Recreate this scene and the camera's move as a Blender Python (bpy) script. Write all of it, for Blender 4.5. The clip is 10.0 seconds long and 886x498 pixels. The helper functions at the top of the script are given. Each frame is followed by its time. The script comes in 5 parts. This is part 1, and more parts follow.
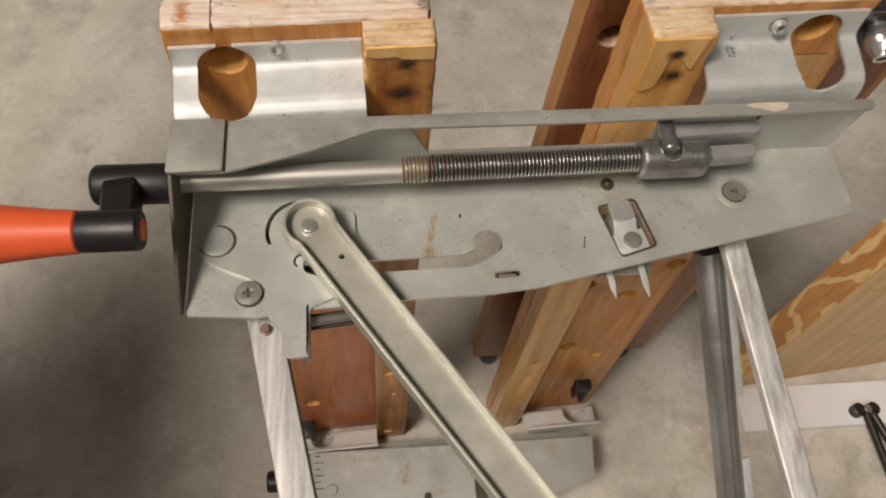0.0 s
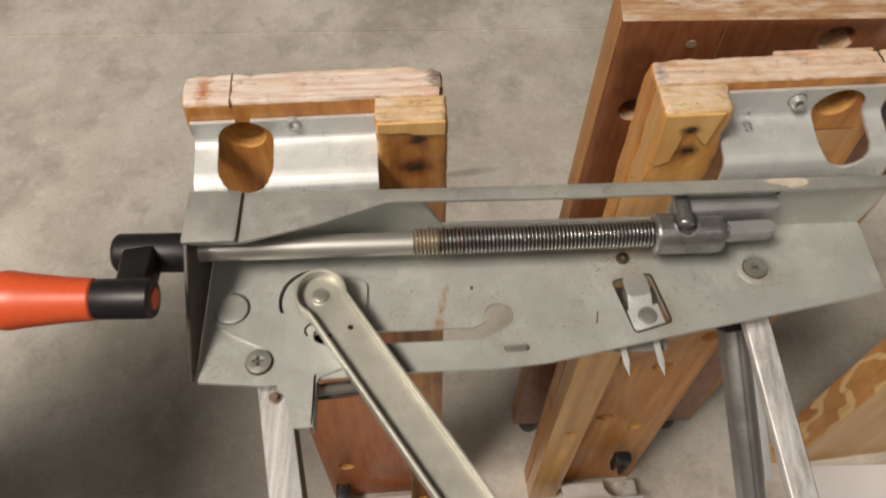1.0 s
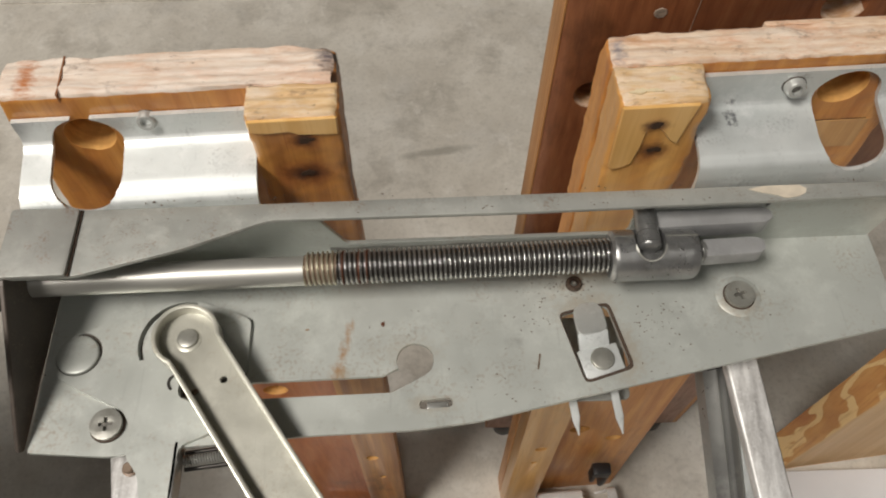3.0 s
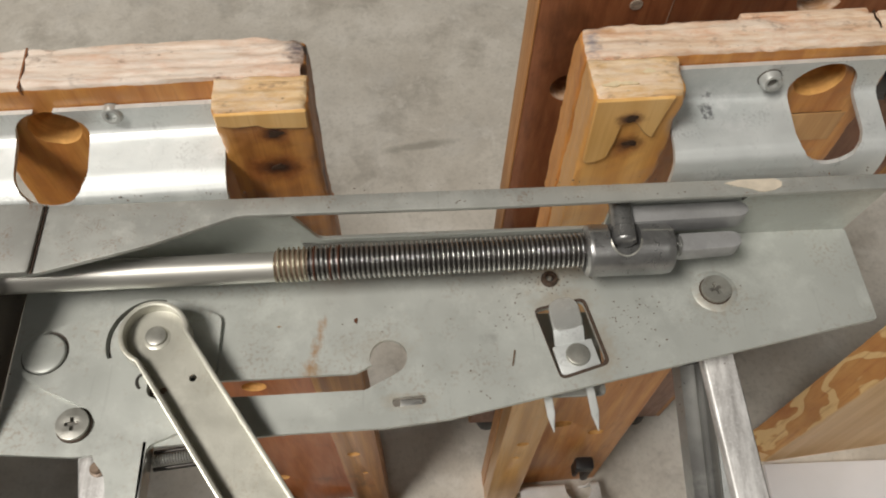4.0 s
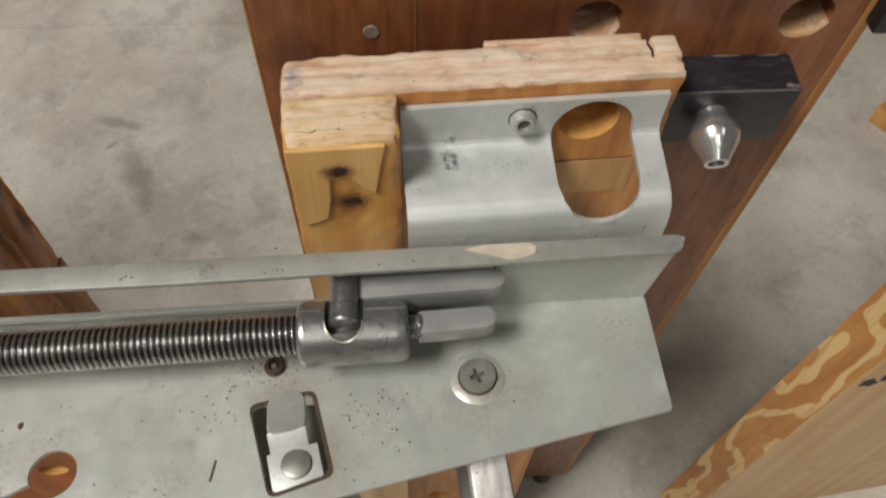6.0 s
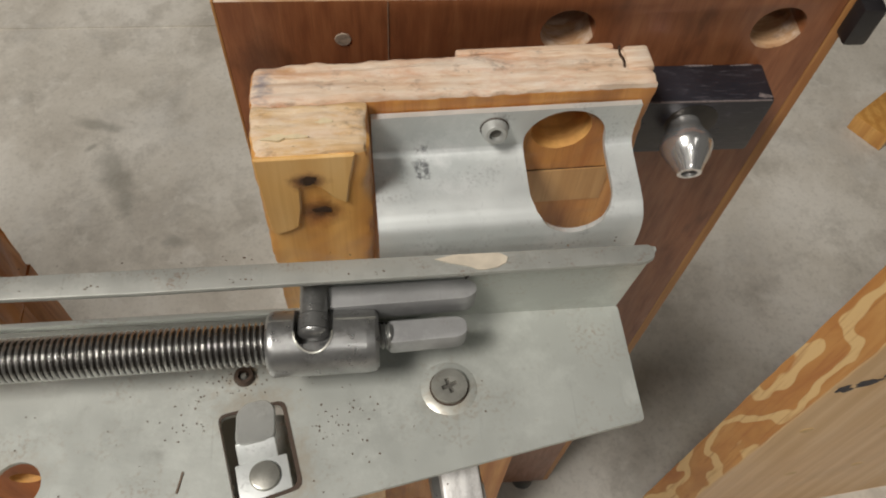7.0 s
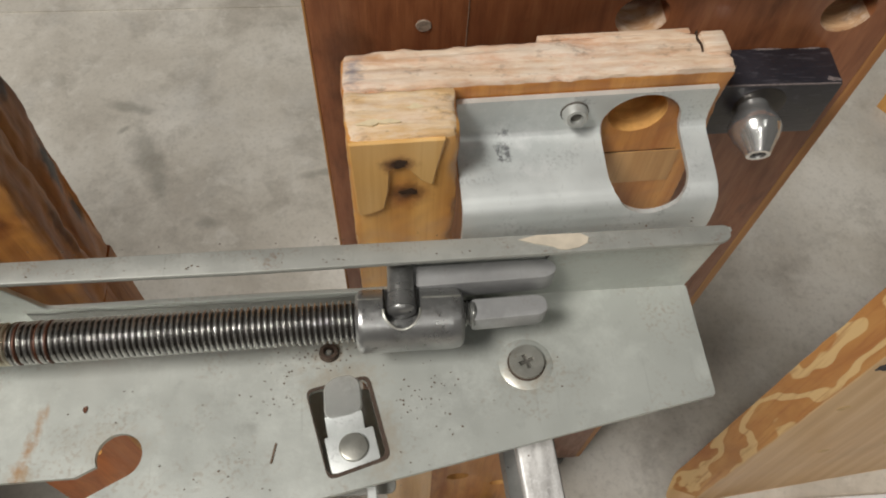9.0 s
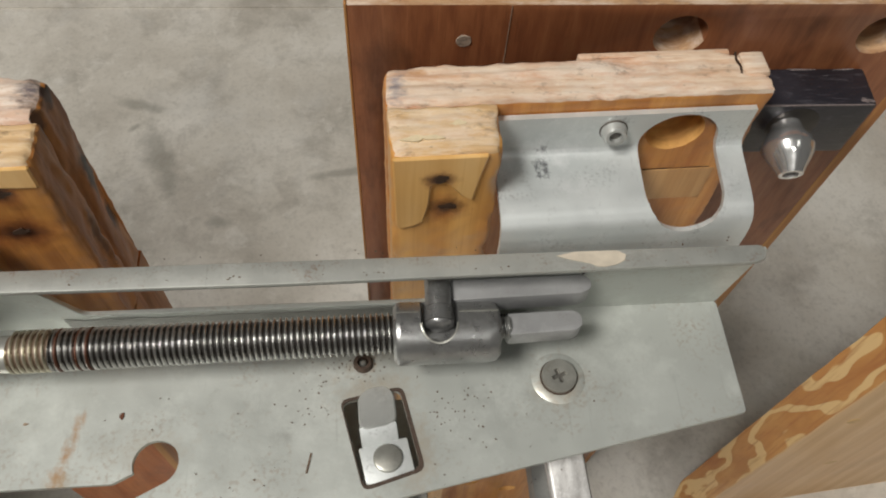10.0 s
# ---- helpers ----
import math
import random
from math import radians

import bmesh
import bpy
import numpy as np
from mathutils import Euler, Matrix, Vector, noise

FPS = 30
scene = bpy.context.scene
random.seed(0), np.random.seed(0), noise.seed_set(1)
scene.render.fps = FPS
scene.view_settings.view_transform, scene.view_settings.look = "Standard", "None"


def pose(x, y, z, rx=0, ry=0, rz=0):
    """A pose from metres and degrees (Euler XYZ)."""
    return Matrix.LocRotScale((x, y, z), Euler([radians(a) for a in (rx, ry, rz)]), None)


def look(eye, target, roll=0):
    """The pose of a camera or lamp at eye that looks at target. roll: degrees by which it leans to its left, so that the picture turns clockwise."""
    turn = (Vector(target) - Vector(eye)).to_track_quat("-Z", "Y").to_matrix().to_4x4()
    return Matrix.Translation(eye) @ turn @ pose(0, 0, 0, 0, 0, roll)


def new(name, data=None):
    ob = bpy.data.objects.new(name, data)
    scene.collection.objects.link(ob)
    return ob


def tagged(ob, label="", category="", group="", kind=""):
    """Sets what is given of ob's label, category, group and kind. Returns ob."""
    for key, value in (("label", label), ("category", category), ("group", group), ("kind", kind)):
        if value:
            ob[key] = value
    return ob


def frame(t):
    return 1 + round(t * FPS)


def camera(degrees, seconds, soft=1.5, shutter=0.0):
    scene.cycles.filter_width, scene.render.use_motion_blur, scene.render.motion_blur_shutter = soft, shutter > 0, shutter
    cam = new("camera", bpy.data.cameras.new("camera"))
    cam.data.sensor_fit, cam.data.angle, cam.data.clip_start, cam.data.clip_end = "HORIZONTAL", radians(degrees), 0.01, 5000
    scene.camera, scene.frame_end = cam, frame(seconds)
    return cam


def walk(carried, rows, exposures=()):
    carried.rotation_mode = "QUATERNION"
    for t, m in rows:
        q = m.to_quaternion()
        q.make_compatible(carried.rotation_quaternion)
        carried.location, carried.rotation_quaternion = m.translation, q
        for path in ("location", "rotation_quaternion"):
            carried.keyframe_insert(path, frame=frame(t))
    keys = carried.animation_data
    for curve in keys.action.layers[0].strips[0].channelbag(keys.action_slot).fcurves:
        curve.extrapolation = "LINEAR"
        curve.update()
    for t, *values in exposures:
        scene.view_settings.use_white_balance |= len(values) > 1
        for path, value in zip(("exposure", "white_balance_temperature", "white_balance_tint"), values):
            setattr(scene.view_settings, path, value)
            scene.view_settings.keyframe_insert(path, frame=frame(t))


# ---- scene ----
cam = camera(58.6, 10.0, soft=2.0, shutter=0.4)
PATH = [
    (0, (-0.012, -0.02, 0.996), (0.116, 0.931, -0.759), 7.7),
    (0.5, (-0.005, -0.066, 1.02), (0.106, 0.996, -0.671), 5.9),
    (1, (0.015, -0.014, 1.002), (-0.015, 1.062, -0.683), 0.7),
    (1.5, (0.035, 0.023, 0.969), (-0.029, 1.007, -0.771), 0.2),
    (2, (0.042, 0.039, 0.952), (-0.012, 1.076, -0.757), -1.5),
    (2.5, (0.053, 0.056, 0.947), (0.031, 1.082, -0.77), 0.5),
    (2.7, (0.053, 0.057, 0.943), (0.022, 1.068, -0.783), 0.3),
    (3.8, (0.069, 0.062, 0.937), (0.052, 1.064, -0.793), 0.2),
    (4, (0.062, 0.061, 0.936), (0.064, 1.056, -0.799), 1.6),
    (4.5, (0.066, 0.062, 0.938), (0.035, 1.061, -0.795), 0.7),
    (5, (0.116, 0.08, 0.911), (0.118, 1.062, -0.832), 0.8),
    (5.5, (0.162, 0.101, 0.887), (0.253, 1.064, -0.863), 1.8),
    (6, (0.164, 0.11, 0.89), (0.218, 1.175, -0.802), 3.2),
    (6.2, (0.166, 0.111, 0.89), (0.252, 1.212, -0.778), 4.8),
    (7.5, (0.169, 0.113, 0.89), (0.263, 1.169, -0.806), 5.0),
    (8, (0.168, 0.113, 0.89), (0.261, 1.171, -0.805), 4.7),
    (8.5, (0.101, 0.094, 0.906), (0.088, 1.15, -0.792), 3.4),
    (9, (0.144, 0.108, 0.897), (0.205, 1.137, -0.817), 3.7),
    (9.5, (0.132, 0.11, 0.9), (0.191, 1.132, -0.818), 4.7),
    (10, (0.13, 0.111, 0.901), (0.194, 1.14, -0.812), 4.9),
]
# the picture starts warmer, then settles
TINTS = [(0.0, 0.0, 7050, 15), (1.0, 0.04, 6950, 14), (2.0, 0.10, 6650, 12), (4.0, 0.05, 6500, 10), (5.5, 0.0, 6500, 10), (7.5, 0.03, 6500, 10), (10.0, 0.08, 6330, 9)]
walk(cam, [(t, look(eye, target, roll)) for t, eye, target, roll in PATH], TINTS)

# ---- world, lamps, exposure ----
world = bpy.data.worlds.new("world")
world.use_nodes = True
world.node_tree.nodes["Background"].inputs["Color"].default_value = (0.9, 0.88, 0.84, 1)
world.node_tree.nodes["Background"].inputs["Strength"].default_value = 0.1
scene.world = world
scene.view_settings.exposure = 0.0


def ceiling_lamp(x, y, z, sx, sy, watts, colour, turn=0.0):
    data = bpy.data.lights.new("tube_light", "AREA")
    data.shape, data.size, data.size_y, data.energy, data.color = "RECTANGLE", sx, sy, watts, colour
    ob = new("tube_light", data)
    ob.matrix_world = pose(x, y, z, 0, 0, turn)


ceiling_lamp(-1.90, -1.25, 4.50, 1.10, 1.5, 236, (1.0, 0.950, 0.880))
ceiling_lamp(0.25, -3.05, 4.50, 1.00, 0.4, 24, (1.0, 0.965, 0.905))
ceiling_lamp(1.90, -1.40, 4.50, 0.40, 1.2, 6, (1.0, 0.965, 0.905))


FLOOR = -0.03
BENCH = pose(0, 0, 0, 0, 0, 3.6)   # the bench stands a little turned on the floor
BASE = {}


# ---- materials ----
def nodes_of(name):
    m = bpy.data.materials.new(name)
    m.use_nodes = True
    t = m.node_tree
    return m, t, t.nodes["Principled BSDF"]


def node(t, kind, ins=(), **props):
    n = t.nodes.new(kind)
    for k, v in props.items():
        if k == "noise_dimensions":
            n.noise_dimensions = v
        elif k == "operation":
            n.operation = v
        elif k == "data_type":
            n.data_type = v
        elif k == "blend_type":
            n.blend_type = v
        elif k == "feature":
            n.feature = v
        elif k == "wave_type":
            n.wave_type = v
        elif k == "bands_direction":
            n.bands_direction = v
    for k, v in dict(ins).items():
        if isinstance(v, bpy.types.NodeSocket):
            t.links.new(v, n.inputs[k])
        else:
            n.inputs[k].default_value = v
    return n


def coords(t, scale=(1, 1, 1), move=(0, 0, 0)):
    c = node(t, "ShaderNodeTexCoord")
    return node(t, "ShaderNodeMapping", {"Vector": c.outputs["Object"], "Scale": scale, "Location": move}).outputs["Vector"]


def noise_tex(t, vec, scale, detail=4.0, rough=0.55, distort=0.0):
    return node(t, "ShaderNodeTexNoise", {"Vector": vec, "Scale": scale, "Detail": detail, "Roughness": rough, "Distortion": distort}).outputs["Fac"]


def ramp(t, fac, stops):
    r = node(t, "ShaderNodeValToRGB", {"Fac": fac})
    e = r.color_ramp.elements
    while len(e) < len(stops):
        e.new(0.5)
    for item, (p, c) in zip(e, stops):
        item.position = p
        item.color = (*c, 1) if len(c) == 3 else c
    return r.outputs["Color"]


def grey(v):
    return (v, v, v)


def mix(t, fac, a, b, how="MIX"):
    n = node(t, "ShaderNodeMix", data_type="RGBA", blend_type=how)
    for k, v in ((0, fac), (6, a), (7, b)):
        if isinstance(v, bpy.types.NodeSocket):
            t.links.new(v, n.inputs[k])
        elif k == 0:
            n.inputs[k].default_value = v
        else:
            n.inputs[k].default_value = (*v, 1)
    return n.outputs[2]


def bump(t, b, height, strength, distance):
    n = node(t, "ShaderNodeBump", {"Height": height, "Strength": strength, "Distance": distance})
    t.links.new(n.outputs["Normal"], b.inputs["Normal"])


def metal(name, base, dark, rough, metallic, mottle=60.0, stain=(0.45, 0.32, 0.2), stained=0.25, grain=(1, 1, 1), ink=None, marks=()):
    m, t, b = nodes_of(name)
    v = coords(t, grain)
    big = noise_tex(t, v, mottle * 0.35, 4)
    fine = noise_tex(t, v, mottle * 9, 3, 0.7)
    col = mix(t, ramp(t, big, [(0.3, grey(0)), (0.72, grey(1))]), dark, base)
    col = mix(t, ramp(t, fine, [(0.28, grey(0.16)), (0.42, grey(0))]), col, dark)
    bloom = noise_tex(t, coords(t, (1, 1, 1), (6.2, 0.7, 2.4)), mottle * 0.9, 7, 0.72)
    col = mix(t, ramp(t, bloom, [(0.52, grey(0)), (0.70, grey(0.55))]), col, tuple(min(0.92, c * 1.22) for c in base))
    spot = noise_tex(t, coords(t, (1, 1, 1), (1.2, 5.7, 2.2)), mottle * 2.6, 6, 0.7)
    col = mix(t, ramp(t, spot, [(0.60, grey(0)), (0.72, grey(0.28))]), col, tuple(c * 0.72 for c in dark))
    scratch = noise_tex(t, coords(t, (1, 0.05, 1), (2.2, 1.1, 0.3)), mottle * 16, 2, 0.5)
    col = mix(t, ramp(t, scratch, [(0.66, grey(0)), (0.72, grey(0.22))]), col, tuple(c * 0.8 for c in dark))
    rust = noise_tex(t, coords(t, (1, 1, 1), (3.1, 1.7, 0.4)), mottle * 1.1, 6, 0.7)
    speck = noise_tex(t, coords(t), mottle * 14, 2, 0.5)
    mask = node(t, "ShaderNodeMath", {0: ramp(t, rust, [(0.50, grey(0)), (0.72, grey(1))]), 1: ramp(t, speck, [(0.5, grey(0)), (0.64, grey(1))])}, operation="MULTIPLY").outputs[0]
    mask = node(t, "ShaderNodeMath", {0: mask, 1: stained}, operation="MULTIPLY").outputs[0]
    col = mix(t, mask, col, stain)
    haze = noise_tex(t, coords(t, (1, 1, 1), (1, 8, 3)), 210, 6, 0.7)
    for mx, my, rx, ry, tone, much in marks:
        place = node(t, "ShaderNodeMapping", {"Vector": node(t, "ShaderNodeTexCoord").outputs["Object"], "Location": (0.08 - mx, 0.28 - my, 0)}).outputs["Vector"]
        place = node(t, "ShaderNodeMapping", {"Vector": place, "Scale": (1 / rx, 1 / ry, 0)}).outputs["Vector"]
        far = node(t, "ShaderNodeVectorMath", {0: place}, operation="LENGTH").outputs["Value"]
        far = node(t, "ShaderNodeMath", {0: far, 1: 0.30}, operation="MULTIPLY").outputs[0]
        edge = node(t, "ShaderNodeMath", {0: far, 1: haze}, operation="ADD").outputs[0]
        col = mix(t, ramp(t, edge, [(0.46, grey(much)), (0.84, grey(0))]), col, tone)
    if ink:
        near = node(t, "ShaderNodeVectorMath", {0: coords(t, (120, 62, 62), (-ink[0] * 120, -ink[1] * 62, -ink[2] * 62))}, operation="LENGTH").outputs["Value"]
        smudge = noise_tex(t, coords(t), 330, 6, 0.75)
        fade = node(t, "ShaderNodeMath", {0: smudge, 1: ramp(t, near, [(0.35, grey(1)), (1.0, grey(0))])}, operation="MULTIPLY").outputs[0]
        col = mix(t, ramp(t, fade, [(0.42, grey(0)), (0.54, grey(0.8))]), col, (0.09, 0.09, 0.10))
    t.links.new(col, b.inputs["Base Color"])
    b.inputs["Metallic"].default_value = metallic
    t.links.new(ramp(t, noise_tex(t, v, mottle * 1.4, 5, 0.65), [(0.25, grey(rough - 0.09)), (0.8, grey(rough + 0.1))]), b.inputs["Roughness"])
    dents = noise_tex(t, coords(t, (1, 1, 1), (4, 2, 6)), 24, 3, 0.5)
    bump(t, b, mix(t, 0.14, dents, fine), 0.22, 0.0016)
    return m


def wood(name, light, mid, dark, grain=1.0, gloss=0.4, coat=0.0, plies=0.0, dirt=0.3, swirl=2.0, knots=0.0, along=0.05, shift=0.0, ring=70.0, bold=0.45, figure=None, marks=(), side_marks=(), band=0.68):
    """Grain runs along z."""
    m, t, b = nodes_of(name)
    v = coords(t, (1, 1, along), (shift, shift * 1.7, shift * 0.6))
    streak = noise_tex(t, v, 95 * grain, 5, 0.6, 0.4)
    pores = noise_tex(t, coords(t, (1, 1, 0.03), (shift, 0, 0)), 900 * grain, 2, 0.5)
    rings = node(t, "ShaderNodeTexWave", {"Vector": coords(t, (1, 1, along * 2.2), (shift, shift, 0)), "Scale": ring * 0.35 * grain, "Distortion": swirl, "Detail": 3.0, "Detail Scale": 0.8}, wave_type="BANDS", bands_direction="X").outputs["Fac"]
    col = ramp(t, streak, [(0.28, dark), (0.5, mid), (0.72, light)])
    col = mix(t, ramp(t, rings, [(0.45 if figure is None else band, grey(0)), (0.8 if figure is None else band + 0.10, grey(bold))]), col, figure or dark)
    col = mix(t, ramp(t, pores, [(0.3, grey(0.5)), (0.46, grey(0))]), col, dark)
    if plies:
        lines = node(t, "ShaderNodeTexWave", {"Vector": coords(t), "Scale": plies, "Distortion": 1.2, "Detail": 2.0, "Detail Scale": 3.0}, wave_type="BANDS", bands_direction="Y").outputs["Fac"]
        col = mix(t, ramp(t, lines, [(0.5, grey(0)), (0.95, grey(0.6))]), col, dark)
    smear = noise_tex(t, coords(t, (1, 1, 0.5), (1.3, 0.2, shift)), 26, 6, 0.65)
    col = mix(t, ramp(t, smear, [(0.56, grey(0)), (0.76, grey(dirt))]), col, tuple(c * 0.28 for c in dark))
    haze = noise_tex(t, coords(t), 240, 5, 0.65)
    for my, mz, ry, rz, tone, much in side_marks:
        place = node(t, "ShaderNodeMapping", {"Vector": node(t, "ShaderNodeTexCoord").outputs["Object"], "Location": (0, 0.28 - my, FLOOR - mz)}).outputs["Vector"]
        place = node(t, "ShaderNodeMapping", {"Vector": place, "Scale": (0, 1 / ry, 1 / rz)}).outputs["Vector"]
        far = node(t, "ShaderNodeVectorMath", {0: place}, operation="LENGTH").outputs["Value"]
        edge = node(t, "ShaderNodeMath", {0: far, 1: haze}, operation="ADD").outputs[0]
        edge = node(t, "ShaderNodeMath", {0: edge, 1: 0.5}, operation="MULTIPLY").outputs[0]
        col = mix(t, ramp(t, edge, [(0.46, grey(much)), (0.72, grey(0))]), col, tone)
    for mx, mz, rx, rz, tone, much in marks:
        place = node(t, "ShaderNodeMapping", {"Vector": node(t, "ShaderNodeTexCoord").outputs["Object"], "Location": (0.08 - mx, 0, FLOOR - mz)}).outputs["Vector"]
        place = node(t, "ShaderNodeMapping", {"Vector": place, "Scale": (1 / rx, 0, 1 / rz)}).outputs["Vector"]
        far = node(t, "ShaderNodeVectorMath", {0: place}, operation="LENGTH").outputs["Value"]
        edge = node(t, "ShaderNodeMath", {0: far, 1: haze}, operation="ADD").outputs[0]
        edge = node(t, "ShaderNodeMath", {0: edge, 1: 0.5}, operation="MULTIPLY").outputs[0]
        col = mix(t, ramp(t, edge, [(0.38, grey(much)), (0.82, grey(0))]), col, tone)
    t.links.new(col, b.inputs["Base Color"])
    t.links.new(ramp(t, streak, [(0.2, grey(gloss + 0.12)), (0.8, grey(gloss - 0.06))]), b.inputs["Roughness"])
    b.inputs["Coat Weight"].default_value = coat
    b.inputs["Coat Roughness"].default_value = 0.22
    bump(t, b, mix(t, 0.5, streak, pores), 0.25, 0.0006)
    return m


def end_grain(name, light, mid, dark, plies=42.0, shift=0.0, tint=(0.62, 0.28, 0.13), tinted=0.62, marks=()):
    m, t, b = nodes_of(name)
    v = coords(t, (0.06, 1, 0.6), (shift, 0, 0))
    n1 = noise_tex(t, v, 420, 8, 0.78, 0.3)
    hair = noise_tex(t, coords(t, (0.10, 1, 0.5), (shift * 2, 1, 0)), 1100, 4, 0.7)
    layer = node(t, "ShaderNodeTexWave", {"Vector": coords(t, (0.25, 1, 0.3), (shift, shift, 0)), "Scale": plies, "Distortion": 2.0, "Detail": 4.0, "Detail Scale": 2.5}, wave_type="BANDS", bands_direction="Y").outputs["Fac"]
    col = ramp(t, n1, [(0.24, dark), (0.44, mid), (0.64, light)])
    col = mix(t, ramp(t, layer, [(0.5, grey(0)), (0.95, grey(0.32))]), col, dark)
    col = mix(t, ramp(t, hair, [(0.34, grey(0.6)), (0.48, grey(0))]), col, dark)
    chalk = noise_tex(t, coords(t, (0.3, 1, 1), (shift, 7, 0)), 90, 7, 0.72)
    col = mix(t, ramp(t, chalk, [(0.46, grey(0)), (0.62, grey(0.6))]), col, (0.82, 0.72, 0.62))
    blot = noise_tex(t, coords(t, (0.35, 1, 1), (shift, 2, 0)), 120, 7, 0.74)
    col = mix(t, ramp(t, blot, [(0.47, grey(0)), (0.66, grey(tinted))]), col, tint)
    grime = noise_tex(t, coords(t, (0.6, 1, 1), (0, shift, 4)), 150, 5, 0.7)
    col = mix(t, ramp(t, grime, [(0.58, grey(0)), (0.72, grey(0.7))]), col, (0.20, 0.12, 0.08))
    haze = noise_tex(t, coords(t, (0.4, 1, 1)), 500, 5, 0.7)
    for mx, my, rx, ry, tone, much in marks:
        place = node(t, "ShaderNodeMapping", {"Vector": node(t, "ShaderNodeTexCoord").outputs["Object"], "Location": (0.08 - mx, 0.28 - my, 0)}).outputs["Vector"]
        place = node(t, "ShaderNodeMapping", {"Vector": place, "Scale": (1 / rx, 1 / ry, 0)}).outputs["Vector"]
        far = node(t, "ShaderNodeVectorMath", {0: place}, operation="LENGTH").outputs["Value"]
        far = node(t, "ShaderNodeMath", {0: far, 1: 0.30}, operation="MULTIPLY").outputs[0]
        edge = node(t, "ShaderNodeMath", {0: far, 1: haze}, operation="ADD").outputs[0]
        col = mix(t, ramp(t, edge, [(0.48, grey(much)), (0.86, grey(0))]), col, tone)
    pit = noise_tex(t, coords(t, (0.5, 1, 1), (2, shift, 1)), 700, 2, 0.5)
    col = mix(t, ramp(t, pit, [(0.22, grey(0.75)), (0.30, grey(0))]), col, (0.16, 0.09, 0.05))
    t.links.new(col, b.inputs["Base Color"])
    b.inputs["Roughness"].default_value = 0.7
    bump(t, b, mix(t, 0.5, n1, hair), 0.7, 0.0009)
    return m


def plain(name, colour, rough, metallic=0.0, vary=0.25, scale=160.0, bumpy=0.15):
    m, t, b = nodes_of(name)
    n1 = noise_tex(t, coords(t), scale, 5, 0.6)
    n2 = noise_tex(t, coords(t, (1, 1, 1), (2, 5, 1)), scale * 0.15, 4)
    c2 = tuple(c * (1 - vary) for c in colour)
    col = mix(t, ramp(t, n1, [(0.3, grey(0)), (0.7, grey(1))]), c2, colour)
    col = mix(t, ramp(t, n2, [(0.45, grey(0)), (0.75, grey(vary))]), col, tuple(min(1, c * 0.6) for c in colour))
    t.links.new(col, b.inputs["Base Color"])
    b.inputs["Metallic"].default_value = metallic
    t.links.new(ramp(t, n2, [(0.2, grey(rough - 0.05)), (0.8, grey(rough + 0.1))]), b.inputs["Roughness"])
    bump(t, b, n1, bumpy, 0.0004)
    return m


def scuffed(name, colour, scrape):
    m, t, b = nodes_of(name)
    n1 = noise_tex(t, coords(t, (0.3, 1, 1)), 150, 6, 0.7, 0.4)
    n2 = noise_tex(t, coords(t, (1, 1, 1), (4, 1, 2)), 60, 5, 0.65)
    lines = noise_tex(t, coords(t, (0.15, 1, 1), (1, 2, 7)), 900, 3, 0.6)
    col = mix(t, ramp(t, n2, [(0.35, grey(0)), (0.7, grey(1))]), tuple(c * 0.6 for c in colour), colour)
    col = mix(t, ramp(t, n1, [(0.56, grey(0)), (0.70, grey(0.55))]), col, scrape)
    col = mix(t, ramp(t, lines, [(0.62, grey(0)), (0.72, grey(0.4))]), col, scrape)
    t.links.new(col, b.inputs["Base Color"])
    t.links.new(ramp(t, n1, [(0.3, grey(0.24)), (0.7, grey(0.5))]), b.inputs["Roughness"])
    bump(t, b, mix(t, 0.5, n1, lines), 0.4, 0.0004)
    return m


